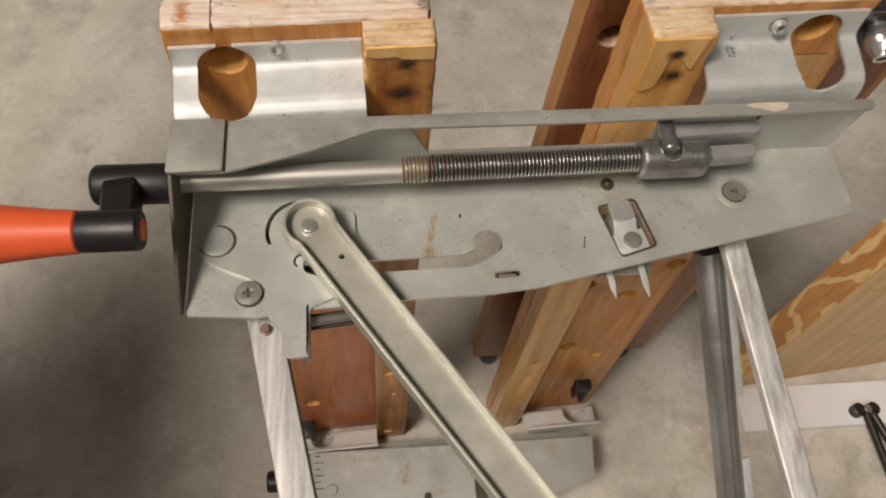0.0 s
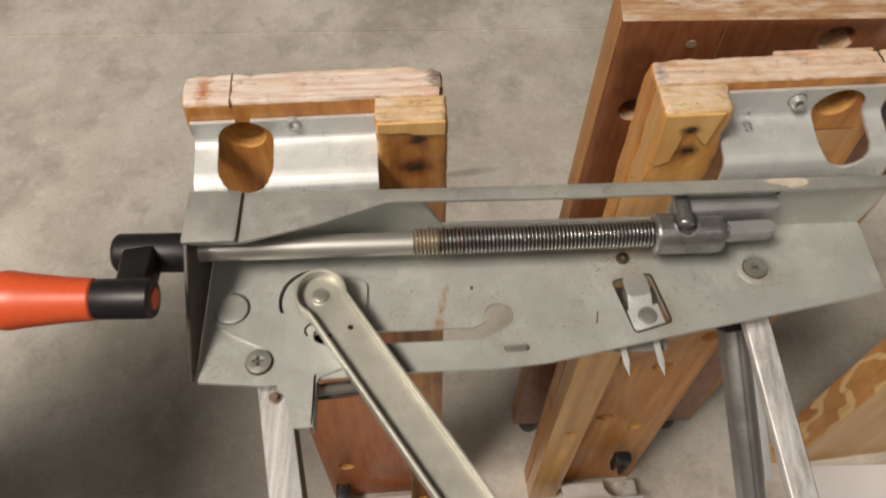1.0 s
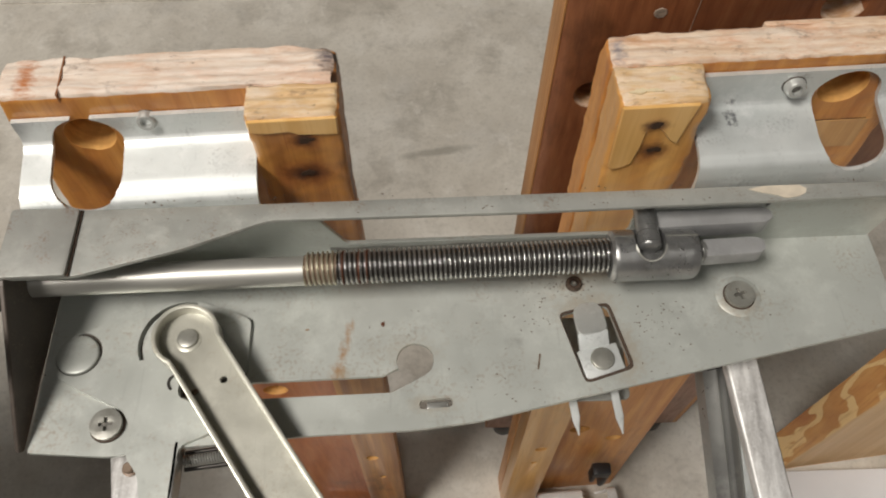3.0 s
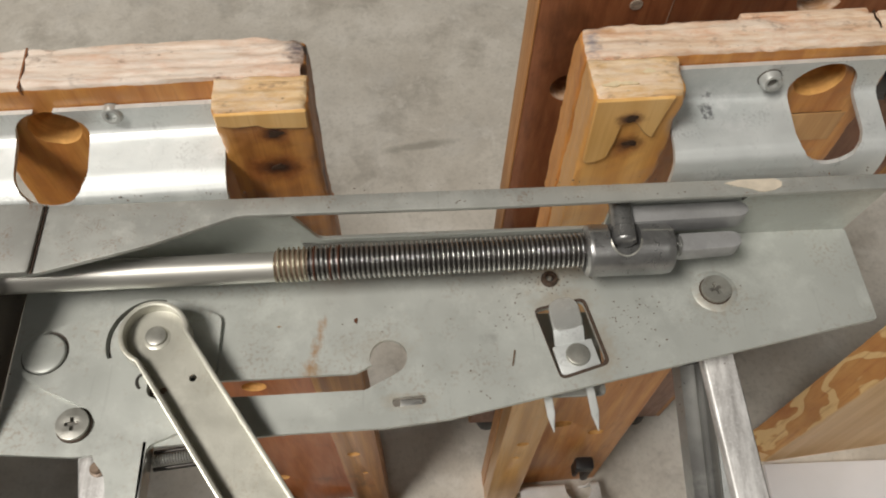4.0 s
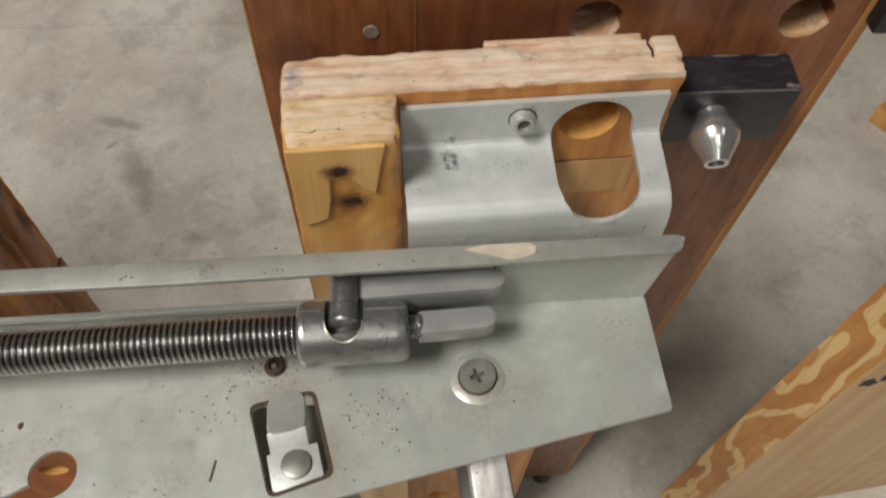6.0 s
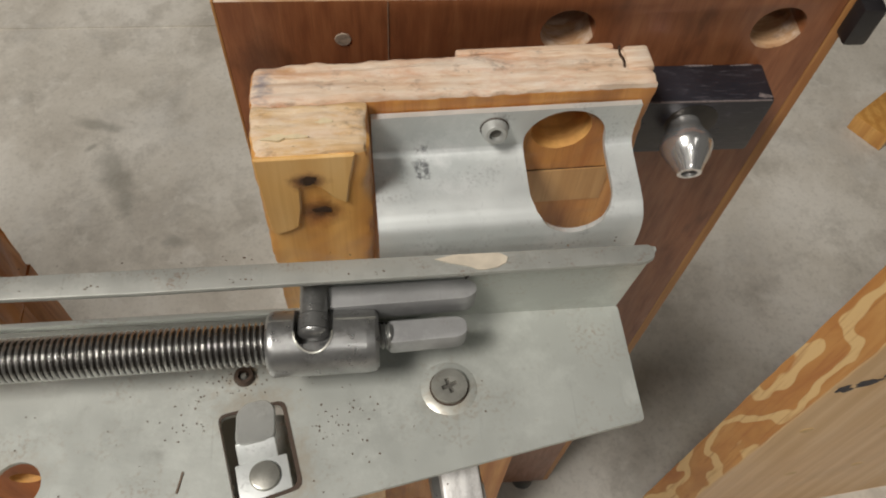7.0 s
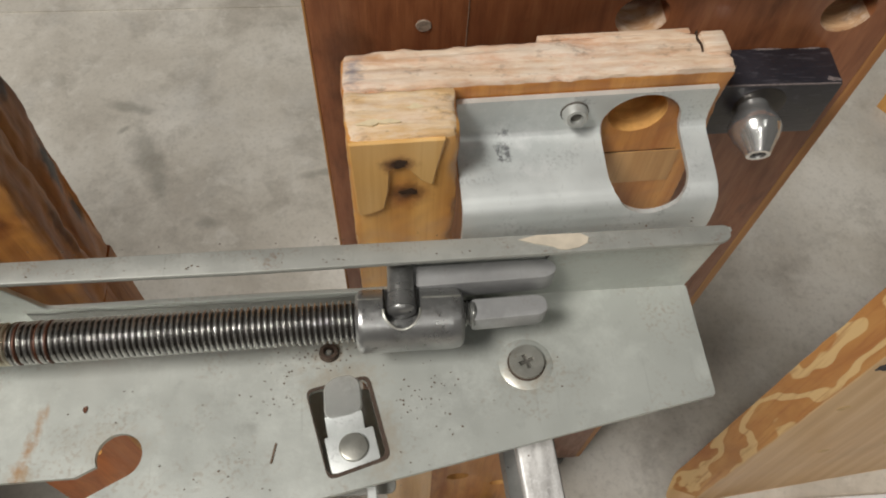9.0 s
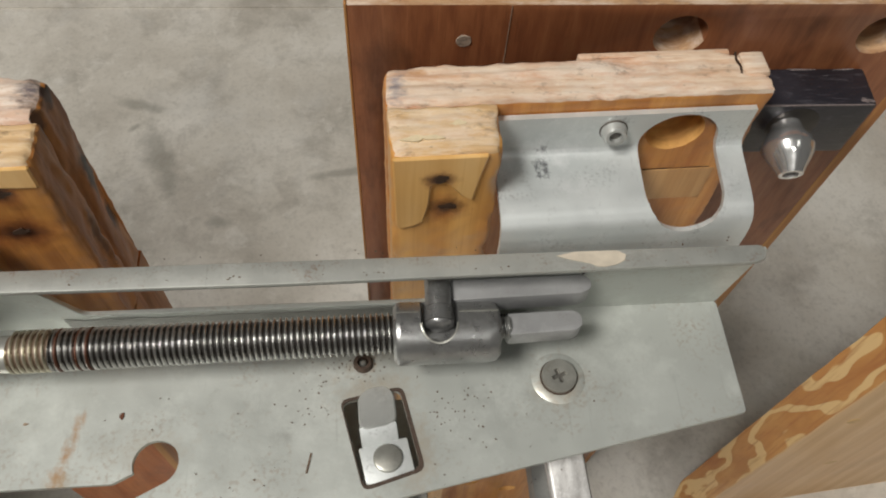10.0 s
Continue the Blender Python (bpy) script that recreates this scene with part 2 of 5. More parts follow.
def concrete(name):
    m, t, b = nodes_of(name)
    v = coords(t)
    cloud = noise_tex(t, v, 4.5, 6, 0.6, 0.2)
    patch = noise_tex(t, coords(t, (1, 1, 1), (5, 1, 0)), 13, 7, 0.66, 0.15)
    fine = noise_tex(t, v, 160, 5, 0.7)
    pits = noise_tex(t, v, 420, 2, 0.5)
    col = ramp(t, cloud, [(0.30, (0.46, 0.42, 0.36)), (0.50, (0.62, 0.58, 0.51)), (0.66, (0.74, 0.705, 0.64))])
    col = mix(t, ramp(t, patch, [(0.50, grey(0)), (0.70, grey(0.62))]), col, (0.30, 0.27, 0.225))
    col = mix(t, ramp(t, noise_tex(t, coords(t, (1, 1, 1), (9, 4, 0)), 8, 7, 0.68, 0.2), [(0.55, grey(0)), (0.7, grey(0.5))]), col, (0.56, 0.54, 0.5))
    col = mix(t, ramp(t, fine, [(0.3, grey(0.26)), (0.5, grey(0))]), col, (0.26, 0.235, 0.2))
    chalk = noise_tex(t, coords(t, (1, 1, 1), (3, 8, 0)), 30, 7, 0.72, 0.3)
    col = mix(t, ramp(t, chalk, [(0.54, grey(0)), (0.68, grey(0.55))]), col, (0.74, 0.71, 0.65))
    grit = noise_tex(t, coords(t, (1, 1, 1), (6, 3, 0)), 62, 6, 0.7)
    col = mix(t, ramp(t, grit, [(0.57, grey(0)), (0.70, grey(0.30))]), col, (0.36, 0.33, 0.28))
    col = mix(t, ramp(t, pits, [(0.20, grey(0.4)), (0.27, grey(0))]), col, (0.18, 0.16, 0.13))
    blur = noise_tex(t, coords(t, (1, 1, 1), (2, 2, 0)), 38, 5, 0.6)
    for cx, cy, turn, rx, ry in ((-0.195, 0.822, 22.0, 0.026, 0.098), (-0.236, 0.922, -14.0, 0.040, 0.013), (-0.240, 0.880, 40.0, 0.012, 0.006), (0.072, 0.792, 8.0, 0.07, 0.009), (-0.10, 0.71, 0.0, 0.02, 0.012)):
        c, s_ = math.cos(radians(turn)), math.sin(radians(turn))
        place = node(t, "ShaderNodeMapping", {"Vector": node(t, "ShaderNodeTexCoord").outputs["Object"], "Location": (-cx, -cy, 0)}).outputs["Vector"]
        place = node(t, "ShaderNodeMapping", {"Vector": place, "Rotation": (0, 0, radians(-turn)), "Scale": (1, 1, 0)}).outputs["Vector"]
        place = node(t, "ShaderNodeMapping", {"Vector": place, "Scale": (1 / rx, 1 / ry, 0)}).outputs["Vector"]
        far = node(t, "ShaderNodeVectorMath", {0: place}, operation="LENGTH").outputs["Value"]
        edge = node(t, "ShaderNodeMath", {0: far, 1: node(t, "ShaderNodeMath", {0: blur, 1: 1.6}, operation="MULTIPLY").outputs[0]}, operation="ADD").outputs[0]
        edge = node(t, "ShaderNodeMath", {0: edge, 1: 0.5}, operation="MULTIPLY").outputs[0]
        col = mix(t, ramp(t, edge, [(0.60, grey(0.55)), (0.92, grey(0))]), col, (0.235, 0.22, 0.185))
    t.links.new(col, b.inputs["Base Color"])
    t.links.new(ramp(t, patch, [(0.3, grey(0.5)), (0.7, grey(0.68))]), b.inputs["Roughness"])
    bump(t, b, mix(t, 0.5, fine, patch), 0.2, 0.0015)
    return m


TAN, SMUT, RUN = (0.42, 0.31, 0.19), (0.19, 0.18, 0.165), (0.44, 0.27, 0.15)
ZINC = metal("zinc_plate", (0.60, 0.622, 0.580), (0.465, 0.482, 0.448), 0.40, 0.38, 40, (0.30, 0.19, 0.11), 0.5, marks=((0.1990, 0.2085, 0.0100, 0.0085, TAN, 0.45), (0.1290, 0.2080, 0.0160, 0.0100, TAN, 0.5), (0.1440, 0.1840, 0.0070, 0.0160, TAN, 0.5), (0.0186, 0.1815, 0.0030, 0.0060, RUN, 1.0), (0.0203, 0.1885, 0.0019, 0.0070, RUN, 0.95), (0.0226, 0.1965, 0.0015, 0.0070, RUN, 0.85), (0.0244, 0.2025, 0.0012, 0.0045, RUN, 0.7), (0.1240, 0.2200, 0.0060, 0.0050, TAN, 0.5), (0.0955, 0.1930, 0.0045, 0.0035, SMUT, 0.35), (0.0480, 0.1900, 0.0150, 0.0080, TAN, 0.3), (0.0600, 0.1655, 0.0120, 0.0040, TAN, 0.45), (0.0200, 0.1800, 0.0060, 0.0040, TAN, 0.5), (-0.0750, 0.1590, 0.0120, 0.0110, SMUT, 0.22), (0.2250, 0.1900, 0.0060, 0.0040, SMUT, 0.18), (-0.0300, 0.2100, 0.0200, 0.0040, SMUT, 0.25)))
GALV = metal("galvanised", (0.83, 0.85, 0.83), (0.60, 0.63, 0.62), 0.48, 0.50, 55, (0.2, 0.2, 0.19), 0.5)
FRESHZINC = metal("fresh_galvanised", (0.88, 0.89, 0.87), (0.70, 0.72, 0.71), 0.38, 0.25, 55, (0.2, 0.2, 0.19), 0.4)
STAMPED = metal("stamped_galvanised", (0.83, 0.85, 0.83), (0.60, 0.63, 0.62), 0.48, 0.50, 55, (0.2, 0.2, 0.19), 0.5, ink=(0.111, -0.009, 0.708))
BRASSY = metal("yellow_zinc", (0.58, 0.57, 0.50), (0.47, 0.46, 0.395), 0.38, 0.4, 45, (0.3, 0.2, 0.1), 0.4)
OLDBRASS = metal("tarnished_thread", (0.66, 0.62, 0.50), (0.42, 0.38, 0.28), 0.35, 0.75, 160, (0.2, 0.1, 0.05), 0.6)
LEGM = metal("worn_leg_steel", (0.90, 0.89, 0.87), (0.40, 0.385, 0.37), 0.48, 0.36, 700, (0.1, 0.09, 0.08), 0.7, (1, 0.05, 1))
GREYM = metal("grey_channel_steel", (0.42, 0.42, 0.40), (0.30, 0.30, 0.29), 0.34, 0.7, 60, (0.15, 0.12, 0.1), 0.3)
CAST = metal("cast_alloy", (0.40, 0.40, 0.395), (0.22, 0.22, 0.215), 0.32, 0.75, 200, (0.2, 0.15, 0.1), 0.4)
ARMM = metal("flat_alloy", (0.43, 0.43, 0.43), (0.28, 0.28, 0.28), 0.45, 0.35, 90, (0.2, 0.15, 0.1), 0.3)
LIPM = metal("greyed_lip", (0.47, 0.475, 0.44), (0.34, 0.345, 0.32), 0.45, 0.36, 75, (0.22, 0.12, 0.06), 0.7)
CAPM = metal("greyed_zinc", (0.39, 0.39, 0.36), (0.28, 0.28, 0.26), 0.5, 0.3, 70, (0.22, 0.1, 0.05), 0.9)
ROD = plain("bright_steel", (0.52, 0.51, 0.47), 0.40, 0.65, 0.15, 25, 0.0)
OIL = plain("oily_dirt", (0.035, 0.030, 0.026), 0.35, 0.3, 0.4, 200, 0.0)
THREAD = plain("oily_thread", (0.58, 0.57, 0.55), 0.26, 0.9, 0.35, 60, 0.0)
CHROME = plain("chrome", (0.86, 0.86, 0.85), 0.20, 0.86, 0.1, 60, 0.02)
SPRINGM = metal("dull_spring_steel", (0.66, 0.67, 0.64), (0.44, 0.45, 0.43), 0.38, 0.5, 90, (0.2, 0.13, 0.07), 0.4)
SCREWM = metal("screw_steel", (0.48, 0.475, 0.43), (0.32, 0.315, 0.28), 0.36, 0.6, 150, (0.2, 0.13, 0.07), 0.6)
DARKM = plain("dark_steel", (0.06, 0.055, 0.05), 0.4, 0.7)
BLACK = plain("black_plastic", (0.022, 0.02, 0.022), 0.38, 0.0, 0.5, 220, 0.3)
ORANGE = plain("orange_plastic", (0.86, 0.13, 0.045), 0.34, 0.0, 0.12, 300, 0.1)
SCUFFED = scuffed("scuffed_black_plastic", (0.025, 0.024, 0.031), (0.15, 0.14, 0.16))
SCUFFPALE = plain("pale_scuff", (0.23, 0.19, 0.185), 0.6, 0.0, 0.6, 700)
# brown grime, darkened further to stand for shade
SHADEGRIME = metal("shade_grimed_steel", (0.115, 0.092, 0.075), (0.06, 0.048, 0.04), 0.5, 0.2, 60, (0.3, 0.24, 0.18), 0.4)
BROWNED = metal("browned_steel", (0.24, 0.175, 0.125), (0.15, 0.10, 0.07), 0.5, 0.2, 60, (0.3, 0.15, 0.08), 0.6)
SHADEZINC = metal("shade_dark_zinc", (0.25, 0.245, 0.22), (0.15, 0.145, 0.13), 0.40, 0.3, 120, (0.10, 0.07, 0.05), 0.6)
RECESS = plain("screw_recess", (0.20, 0.19, 0.17), 0.4, 0.6)
CREAM = plain("cream_paint", (0.68, 0.60, 0.48), 0.6)
VARNISH = wood("varnished_pine", (0.74, 0.42, 0.13), (0.67, 0.35, 0.095), (0.50, 0.22, 0.05), 0.8, 0.36, 0.35, 0.0, 0.3)
REDHALO, BROWN = (0.30, 0.085, 0.025), (0.055, 0.022, 0.012)
NAILED = wood("nailed_pine", (0.81, 0.48, 0.16), (0.76, 0.41, 0.12), (0.60, 0.28, 0.07), 0.8, 0.36, 0.35, 0.0, 0.3, marks=((0.1556, 0.6672, 0.0095, 0.0090, REDHALO, 0.7), (0.1560, 0.6688, 0.0062, 0.0050, BROWN, 0.98)))
LAYER = wood("pale_varnish_layer", (0.85, 0.55, 0.225), (0.81, 0.49, 0.175), (0.71, 0.39, 0.115), 0.8, 0.36, 0.35, 0.0, 0.1, marks=((0.1532, 0.6862, 0.0068, 0.0054, REDHALO, 0.7), (0.1532, 0.6866, 0.0056, 0.0040, BROWN, 1.0)))
BURNT = wood("scorched_pine", (0.64, 0.32, 0.085), (0.52, 0.23, 0.057), (0.30, 0.11, 0.03), 0.8, 0.42, 0.25, 0.0, 0.8, 3.0, shift=0.7, marks=((0.0095, 0.6845, 0.0085, 0.0075, REDHALO, 0.7), (0.0095, 0.6845, 0.0056, 0.0050, BROWN, 1.0), (0.0075, 0.6620, 0.0150, 0.0095, REDHALO, 0.8), (0.0075, 0.6620, 0.0105, 0.0065, BROWN, 0.98)))
CHAR = wood("charred_side", (0.74, 0.42, 0.16), (0.58, 0.28, 0.09), (0.26, 0.10, 0.035), 0.8, 0.5, 0.15, 0.0, 0.6, 4.0, along=0.12, shift=0.9, side_marks=((0.2885, 0.6985, 0.0070, 0.0100, (0.05, 0.04, 0.045), 0.9), (0.2760, 0.6960, 0.0050, 0.0070, (0.06, 0.05, 0.055), 0.8), (0.2885, 0.6520, 0.0065, 0.0180, (0.018, 0.012, 0.010), 0.98), (0.2905, 0.6200, 0.0060, 0.0110, (0.04, 0.02, 0.014), 0.9), (0.2700, 0.6380, 0.0035, 0.0260, (0.09, 0.04, 0.02), 0.8), (0.2620, 0.6600, 0.0050, 0.0200, (0.30, 0.13, 0.05), 0.7)))
PLYRED = wood("red_brown_plywood", (0.60, 0.215, 0.056), (0.53, 0.170, 0.042), (0.41, 0.118, 0.028), 1.3, 0.40, 0.2, 0.0, 0.6, 1.2, along=0.12, shift=1.4, bold=0.2)
PLYGOLD = wood("golden_plywood", (0.72, 0.35, 0.098), (0.63, 0.275, 0.066), (0.46, 0.165, 0.038), 1.1, 0.42, 0.2, 0.0, 0.6, 1.6, along=0.09, shift=2.3, bold=0.28)
TANPLY = wood("tan_ply", (0.74, 0.46, 0.20), (0.66, 0.38, 0.15), (0.52, 0.27, 0.09), 0.8, 0.4, 0.2, 0.0, 0.3, 1.4, shift=2.9)
PANEL = wood("dark_film_plywood", (0.34, 0.135, 0.056), (0.275, 0.100, 0.040), (0.19, 0.064, 0.026), 2.2, 0.40, 0.15, 0.0, 0.8, 2.0, along=0.16, shift=3.3, bold=0.12)
PANELEDGE = wood("pale_edge_wood", (0.64, 0.37, 0.13), (0.53, 0.27, 0.085), (0.34, 0.14, 0.045), 1.0, 0.5, 0.0, 55.0, 0.4, shift=4.2)
WILD = wood("flat_sawn_pine", (0.64, 0.34, 0.10), (0.52, 0.23, 0.055), (0.38, 0.13, 0.028), 0.4, 0.4, 0.2, 0.0, 0.2, 19.0, along=0.16, shift=5.1, ring=120.0, bold=0.85, figure=(0.78, 0.55, 0.25), band=0.73)
PALEPLY = wood("pale_plywood", (0.74, 0.51, 0.27), (0.69, 0.45, 0.22), (0.60, 0.37, 0.165), 0.5, 0.45, 0.1, 0.0, 0.15, 1.5, shift=6.6)
RAWEND = end_grain("raw_end_grain", (0.86, 0.77, 0.69), (0.80, 0.65, 0.53), (0.62, 0.42, 0.28), tinted=0.4, marks=((0.0195, 0.2870, 0.0048, 0.0085, (0.11, 0.09, 0.10), 0.95), (-0.1010, 0.2775, 0.0046, 0.0130, (0.50, 0.17, 0.05), 1.0)))
RAWEND2 = end_grain("raw_ply_end", (0.82, 0.68, 0.54), (0.75, 0.56, 0.40), (0.58, 0.35, 0.21), 60.0, 3.3, marks=((0.1392, 0.2870, 0.0036, 0.0075, (0.24, 0.22, 0.25), 0.85), (0.1470, 0.2935, 0.0030, 0.0016, (0.55, 0.27, 0.10), 0.8)))
BATTEND = end_grain("golden_batten_end", (0.80, 0.60, 0.36), (0.73, 0.50, 0.26), (0.55, 0.31, 0.13), 55.0, 5.7, (0.60, 0.32, 0.11), 0.4)
PANELTOP = end_grain("board_end", (0.58, 0.38, 0.22), (0.47, 0.28, 0.14), (0.30, 0.15, 0.07), 70.0, 8.1, (0.35, 0.16, 0.07), 0.6)
# bare wood, its orange raised to imitate light falling into the holes
LITHOLEWOOD = wood("lit_bare_hole_wood", (0.84, 0.50, 0.18), (0.76, 0.42, 0.13), (0.56, 0.28, 0.08), 1.0, 0.6, 0.0, 60.0, 0.1, shift=7.7)
OLDCUT = plain("old_saw_cut", (0.30, 0.12, 0.045), 0.8)
KERF = plain("saw_kerf", (0.055, 0.028, 0.014), 0.8)
CONCRETE = concrete("concrete")
PAINT = plain("wall_paint", (0.09, 0.087, 0.08), 0.7, 0.0, 0.12, 30)
WHITE = plain("white_melamine", (0.80, 0.80, 0.82), 0.4, 0.0, 0.05, 20, 0.05)
INK = plain("ink", (0.03, 0.03, 0.04), 0.6)
CHIP = plain("fresh_chip", (0.80, 0.66, 0.43), 0.7, 0.0, 0.15, 400)
DULLFILL = plain("grey_brown_filler", (0.36, 0.25, 0.17), 0.7, 0.0, 0.5, 500)
PLUG = plain("pale_plug", (0.42, 0.33, 0.25), 0.7, 0.0, 0.6, 600)
FILLER = plain("wood_filler", (0.66, 0.44, 0.2), 0.6)
RUST = plain("rust_streak", (0.50, 0.35, 0.22), 0.7, 0.0, 0.4, 300)
RUSTEDGE = plain("rusty_edge", (0.10, 0.065, 0.045), 0.6, 0.1, 0.5, 500)
SPECKM = plain("brown_speck", (0.19, 0.125, 0.08), 0.6, 0.1, 0.5, 500)
REDRUST = plain("red_rust", (0.16, 0.06, 0.03), 0.5, 0.3, 0.4, 300)


# ---- builders ----
def thing(name, base, label, category, group="", frame_pose=BENCH):
    """An empty at the thing's base; base is given in the bench's own axes."""
    ob = new(name)
    ob.empty_display_size = 0.02
    ob.matrix_world = frame_pose @ Matrix.Translation(base)
    BASE[ob.name] = Vector(base)
    return tagged(ob, label, category, group)


def part(name, bm, mats, parent, label="", smooth=35.0):
    base = BASE.get(parent.name, Vector())
    bmesh.ops.translate(bm, verts=bm.verts, vec=-base)
    bmesh.ops.recalc_face_normals(bm, faces=bm.faces)
    me = bpy.data.meshes.new(name)
    for f in bm.faces:
        f.smooth = True
    bm.to_mesh(me)
    bm.free()
    me.set_sharp_from_angle(angle=radians(smooth))
    for m in mats if isinstance(mats, (list, tuple)) else [mats]:
        me.materials.append(m)
    ob = new(name, me)
    ob.parent = parent
    BASE[ob.name] = base
    return tagged(ob, label) if label else ob


def soften(bm, offset, segments=2, angle=40):
    if offset <= 0:
        return bm
    bm.normal_update()
    es = [e for e in bm.edges if len(e.link_faces) == 2 and e.calc_face_angle(0) > radians(angle)]
    bmesh.ops.bevel(bm, geom=es, offset=offset, segments=segments, affect="EDGES", profile=0.6, clamp_overlap=True)
    return bm


def box(x0, x1, y0, y1, z0, z1, bev=0.0, segments=2):
    bm = bmesh.new()
    bmesh.ops.create_cube(bm, size=1.0)
    for v in bm.verts:
        v.co = Vector((x0 + (v.co.x + 0.5) * (x1 - x0), y0 + (v.co.y + 0.5) * (y1 - y0), z0 + (v.co.z + 0.5) * (z1 - z0)))
    return soften(bm, bev, segments)


def ring_pts(cx, cy, rx, ry=None, n=28, start=0.0, end=360.0, closed=True):
    ry = rx if ry is None else ry
    k = n if closed else n + 1
    return [(cx + rx * math.cos(radians(start + (end - start) * i / n)), cy + ry * math.sin(radians(start + (end - start) * i / n))) for i in range(k)]


def rounded(pts, r, n=4):
    """A polygon with its corners rounded."""
    out = []
    for i, p in enumerate(pts):
        a, b, c = Vector(pts[i - 1]), Vector(p), Vector(pts[(i + 1) % len(pts)])
        k = min(r, (a - b).length * 0.45, (c - b).length * 0.45)
        s, e = b + (a - b).normalized() * k, b + (c - b).normalized() * k
        for j in range(n + 1):
            u = j / n
            out.append(tuple((1 - u) ** 2 * s + 2 * u * (1 - u) * b + u * u * e))
    return out


def sheet(outline, holes, low, high, axes="xy", bev=0.0, segments=1):
    """A flat sheet with holes, between low and high along the third axis."""
    from mathutils.geometry import tessellate_polygon
    loops = [list(outline)] + [list(h) for h in holes]
    flat = [p for l in loops for p in l]
    tris = tessellate_polygon([[Vector((p[0], p[1], 0)) for p in l] for l in loops])
    order = {"xy": (0, 1, 2), "xz": (0, 2, 1), "yz": (1, 2, 0)}[axes]

    def place(p, h):
        co = [0.0, 0.0, 0.0]
        co[order[0]], co[order[1]], co[order[2]] = p[0], p[1], h
        return co

    bm = bmesh.new()
    lo = [bm.verts.new(place(p, low)) for p in flat]
    hi = [bm.verts.new(place(p, high)) for p in flat]
    for a, b, c in tris:
        bm.faces.new((hi[a], hi[b], hi[c]))
        bm.faces.new((lo[c], lo[b], lo[a]))
    k = 0
    for l in loops:
        n = len(l)
        for i in range(n):
            a, b = k + i, k + (i + 1) % n
            bm.faces.new((lo[a], lo[b], hi[b], hi[a]))
        k += n
    bmesh.ops.recalc_face_normals(bm, faces=bm.faces)
    if bev:
        bmesh.ops.dissolve_limit(bm, angle_limit=radians(1), verts=bm.verts, edges=bm.edges, delimit=set())
        soften(bm, bev, segments)
    return bm


def turned(axis_from, axis_to, profile, n=28):
    """A lathed solid; profile: (share of the way, radius)."""
    a, b = Vector(axis_from), Vector(axis_to)
    q = (b - a).to_track_quat("Z", "Y")
    bm = bmesh.new()
    rows = []
    for u, r in profile:
        rows.append([bm.verts.new(a.lerp(b, u) + q @ Vector((r * math.cos(2 * math.pi * i / n), r * math.sin(2 * math.pi * i / n), 0))) for i in range(n)])
    for r0, r1 in zip(rows, rows[1:]):
        for i in range(n):
            bm.faces.new((r0[i], r0[(i + 1) % n], r1[(i + 1) % n], r1[i]))
    bm.faces.new(rows[0])
    bm.faces.new(rows[-1])
    return bm


def rod_between(a, b, r, bev=0.0008, n=24):
    length = (Vector(b) - Vector(a)).length
    k = min(0.4, bev / length)
    return turned(a, b, [(0, r - bev), (k, r), (1 - k, r), (1, r - bev)], n)


def join(*bms):
    out = bmesh.new()
    for bm in bms:
        me = bpy.data.meshes.new("tmp")
        bm.to_mesh(me)
        bm.free()
        out.from_mesh(me)
        bpy.data.meshes.remove(me)
    return out


def moved(bm, m):
    bmesh.ops.transform(bm, matrix=m, verts=bm.verts)
    return bm


def worn(bm, amount, size, seed=0.0, only=None):
    for v in bm.verts:
        if only is None or only(v.co):
            n = noise.noise_vector(v.co * size + Vector((seed, seed * 2, 0)))
            v.co += n * amount
    return bm


def steps(a, b, size):
    n = max(1, round((b - a) / size))
    return [a + (b - a) * i / n for i in range(n + 1)]


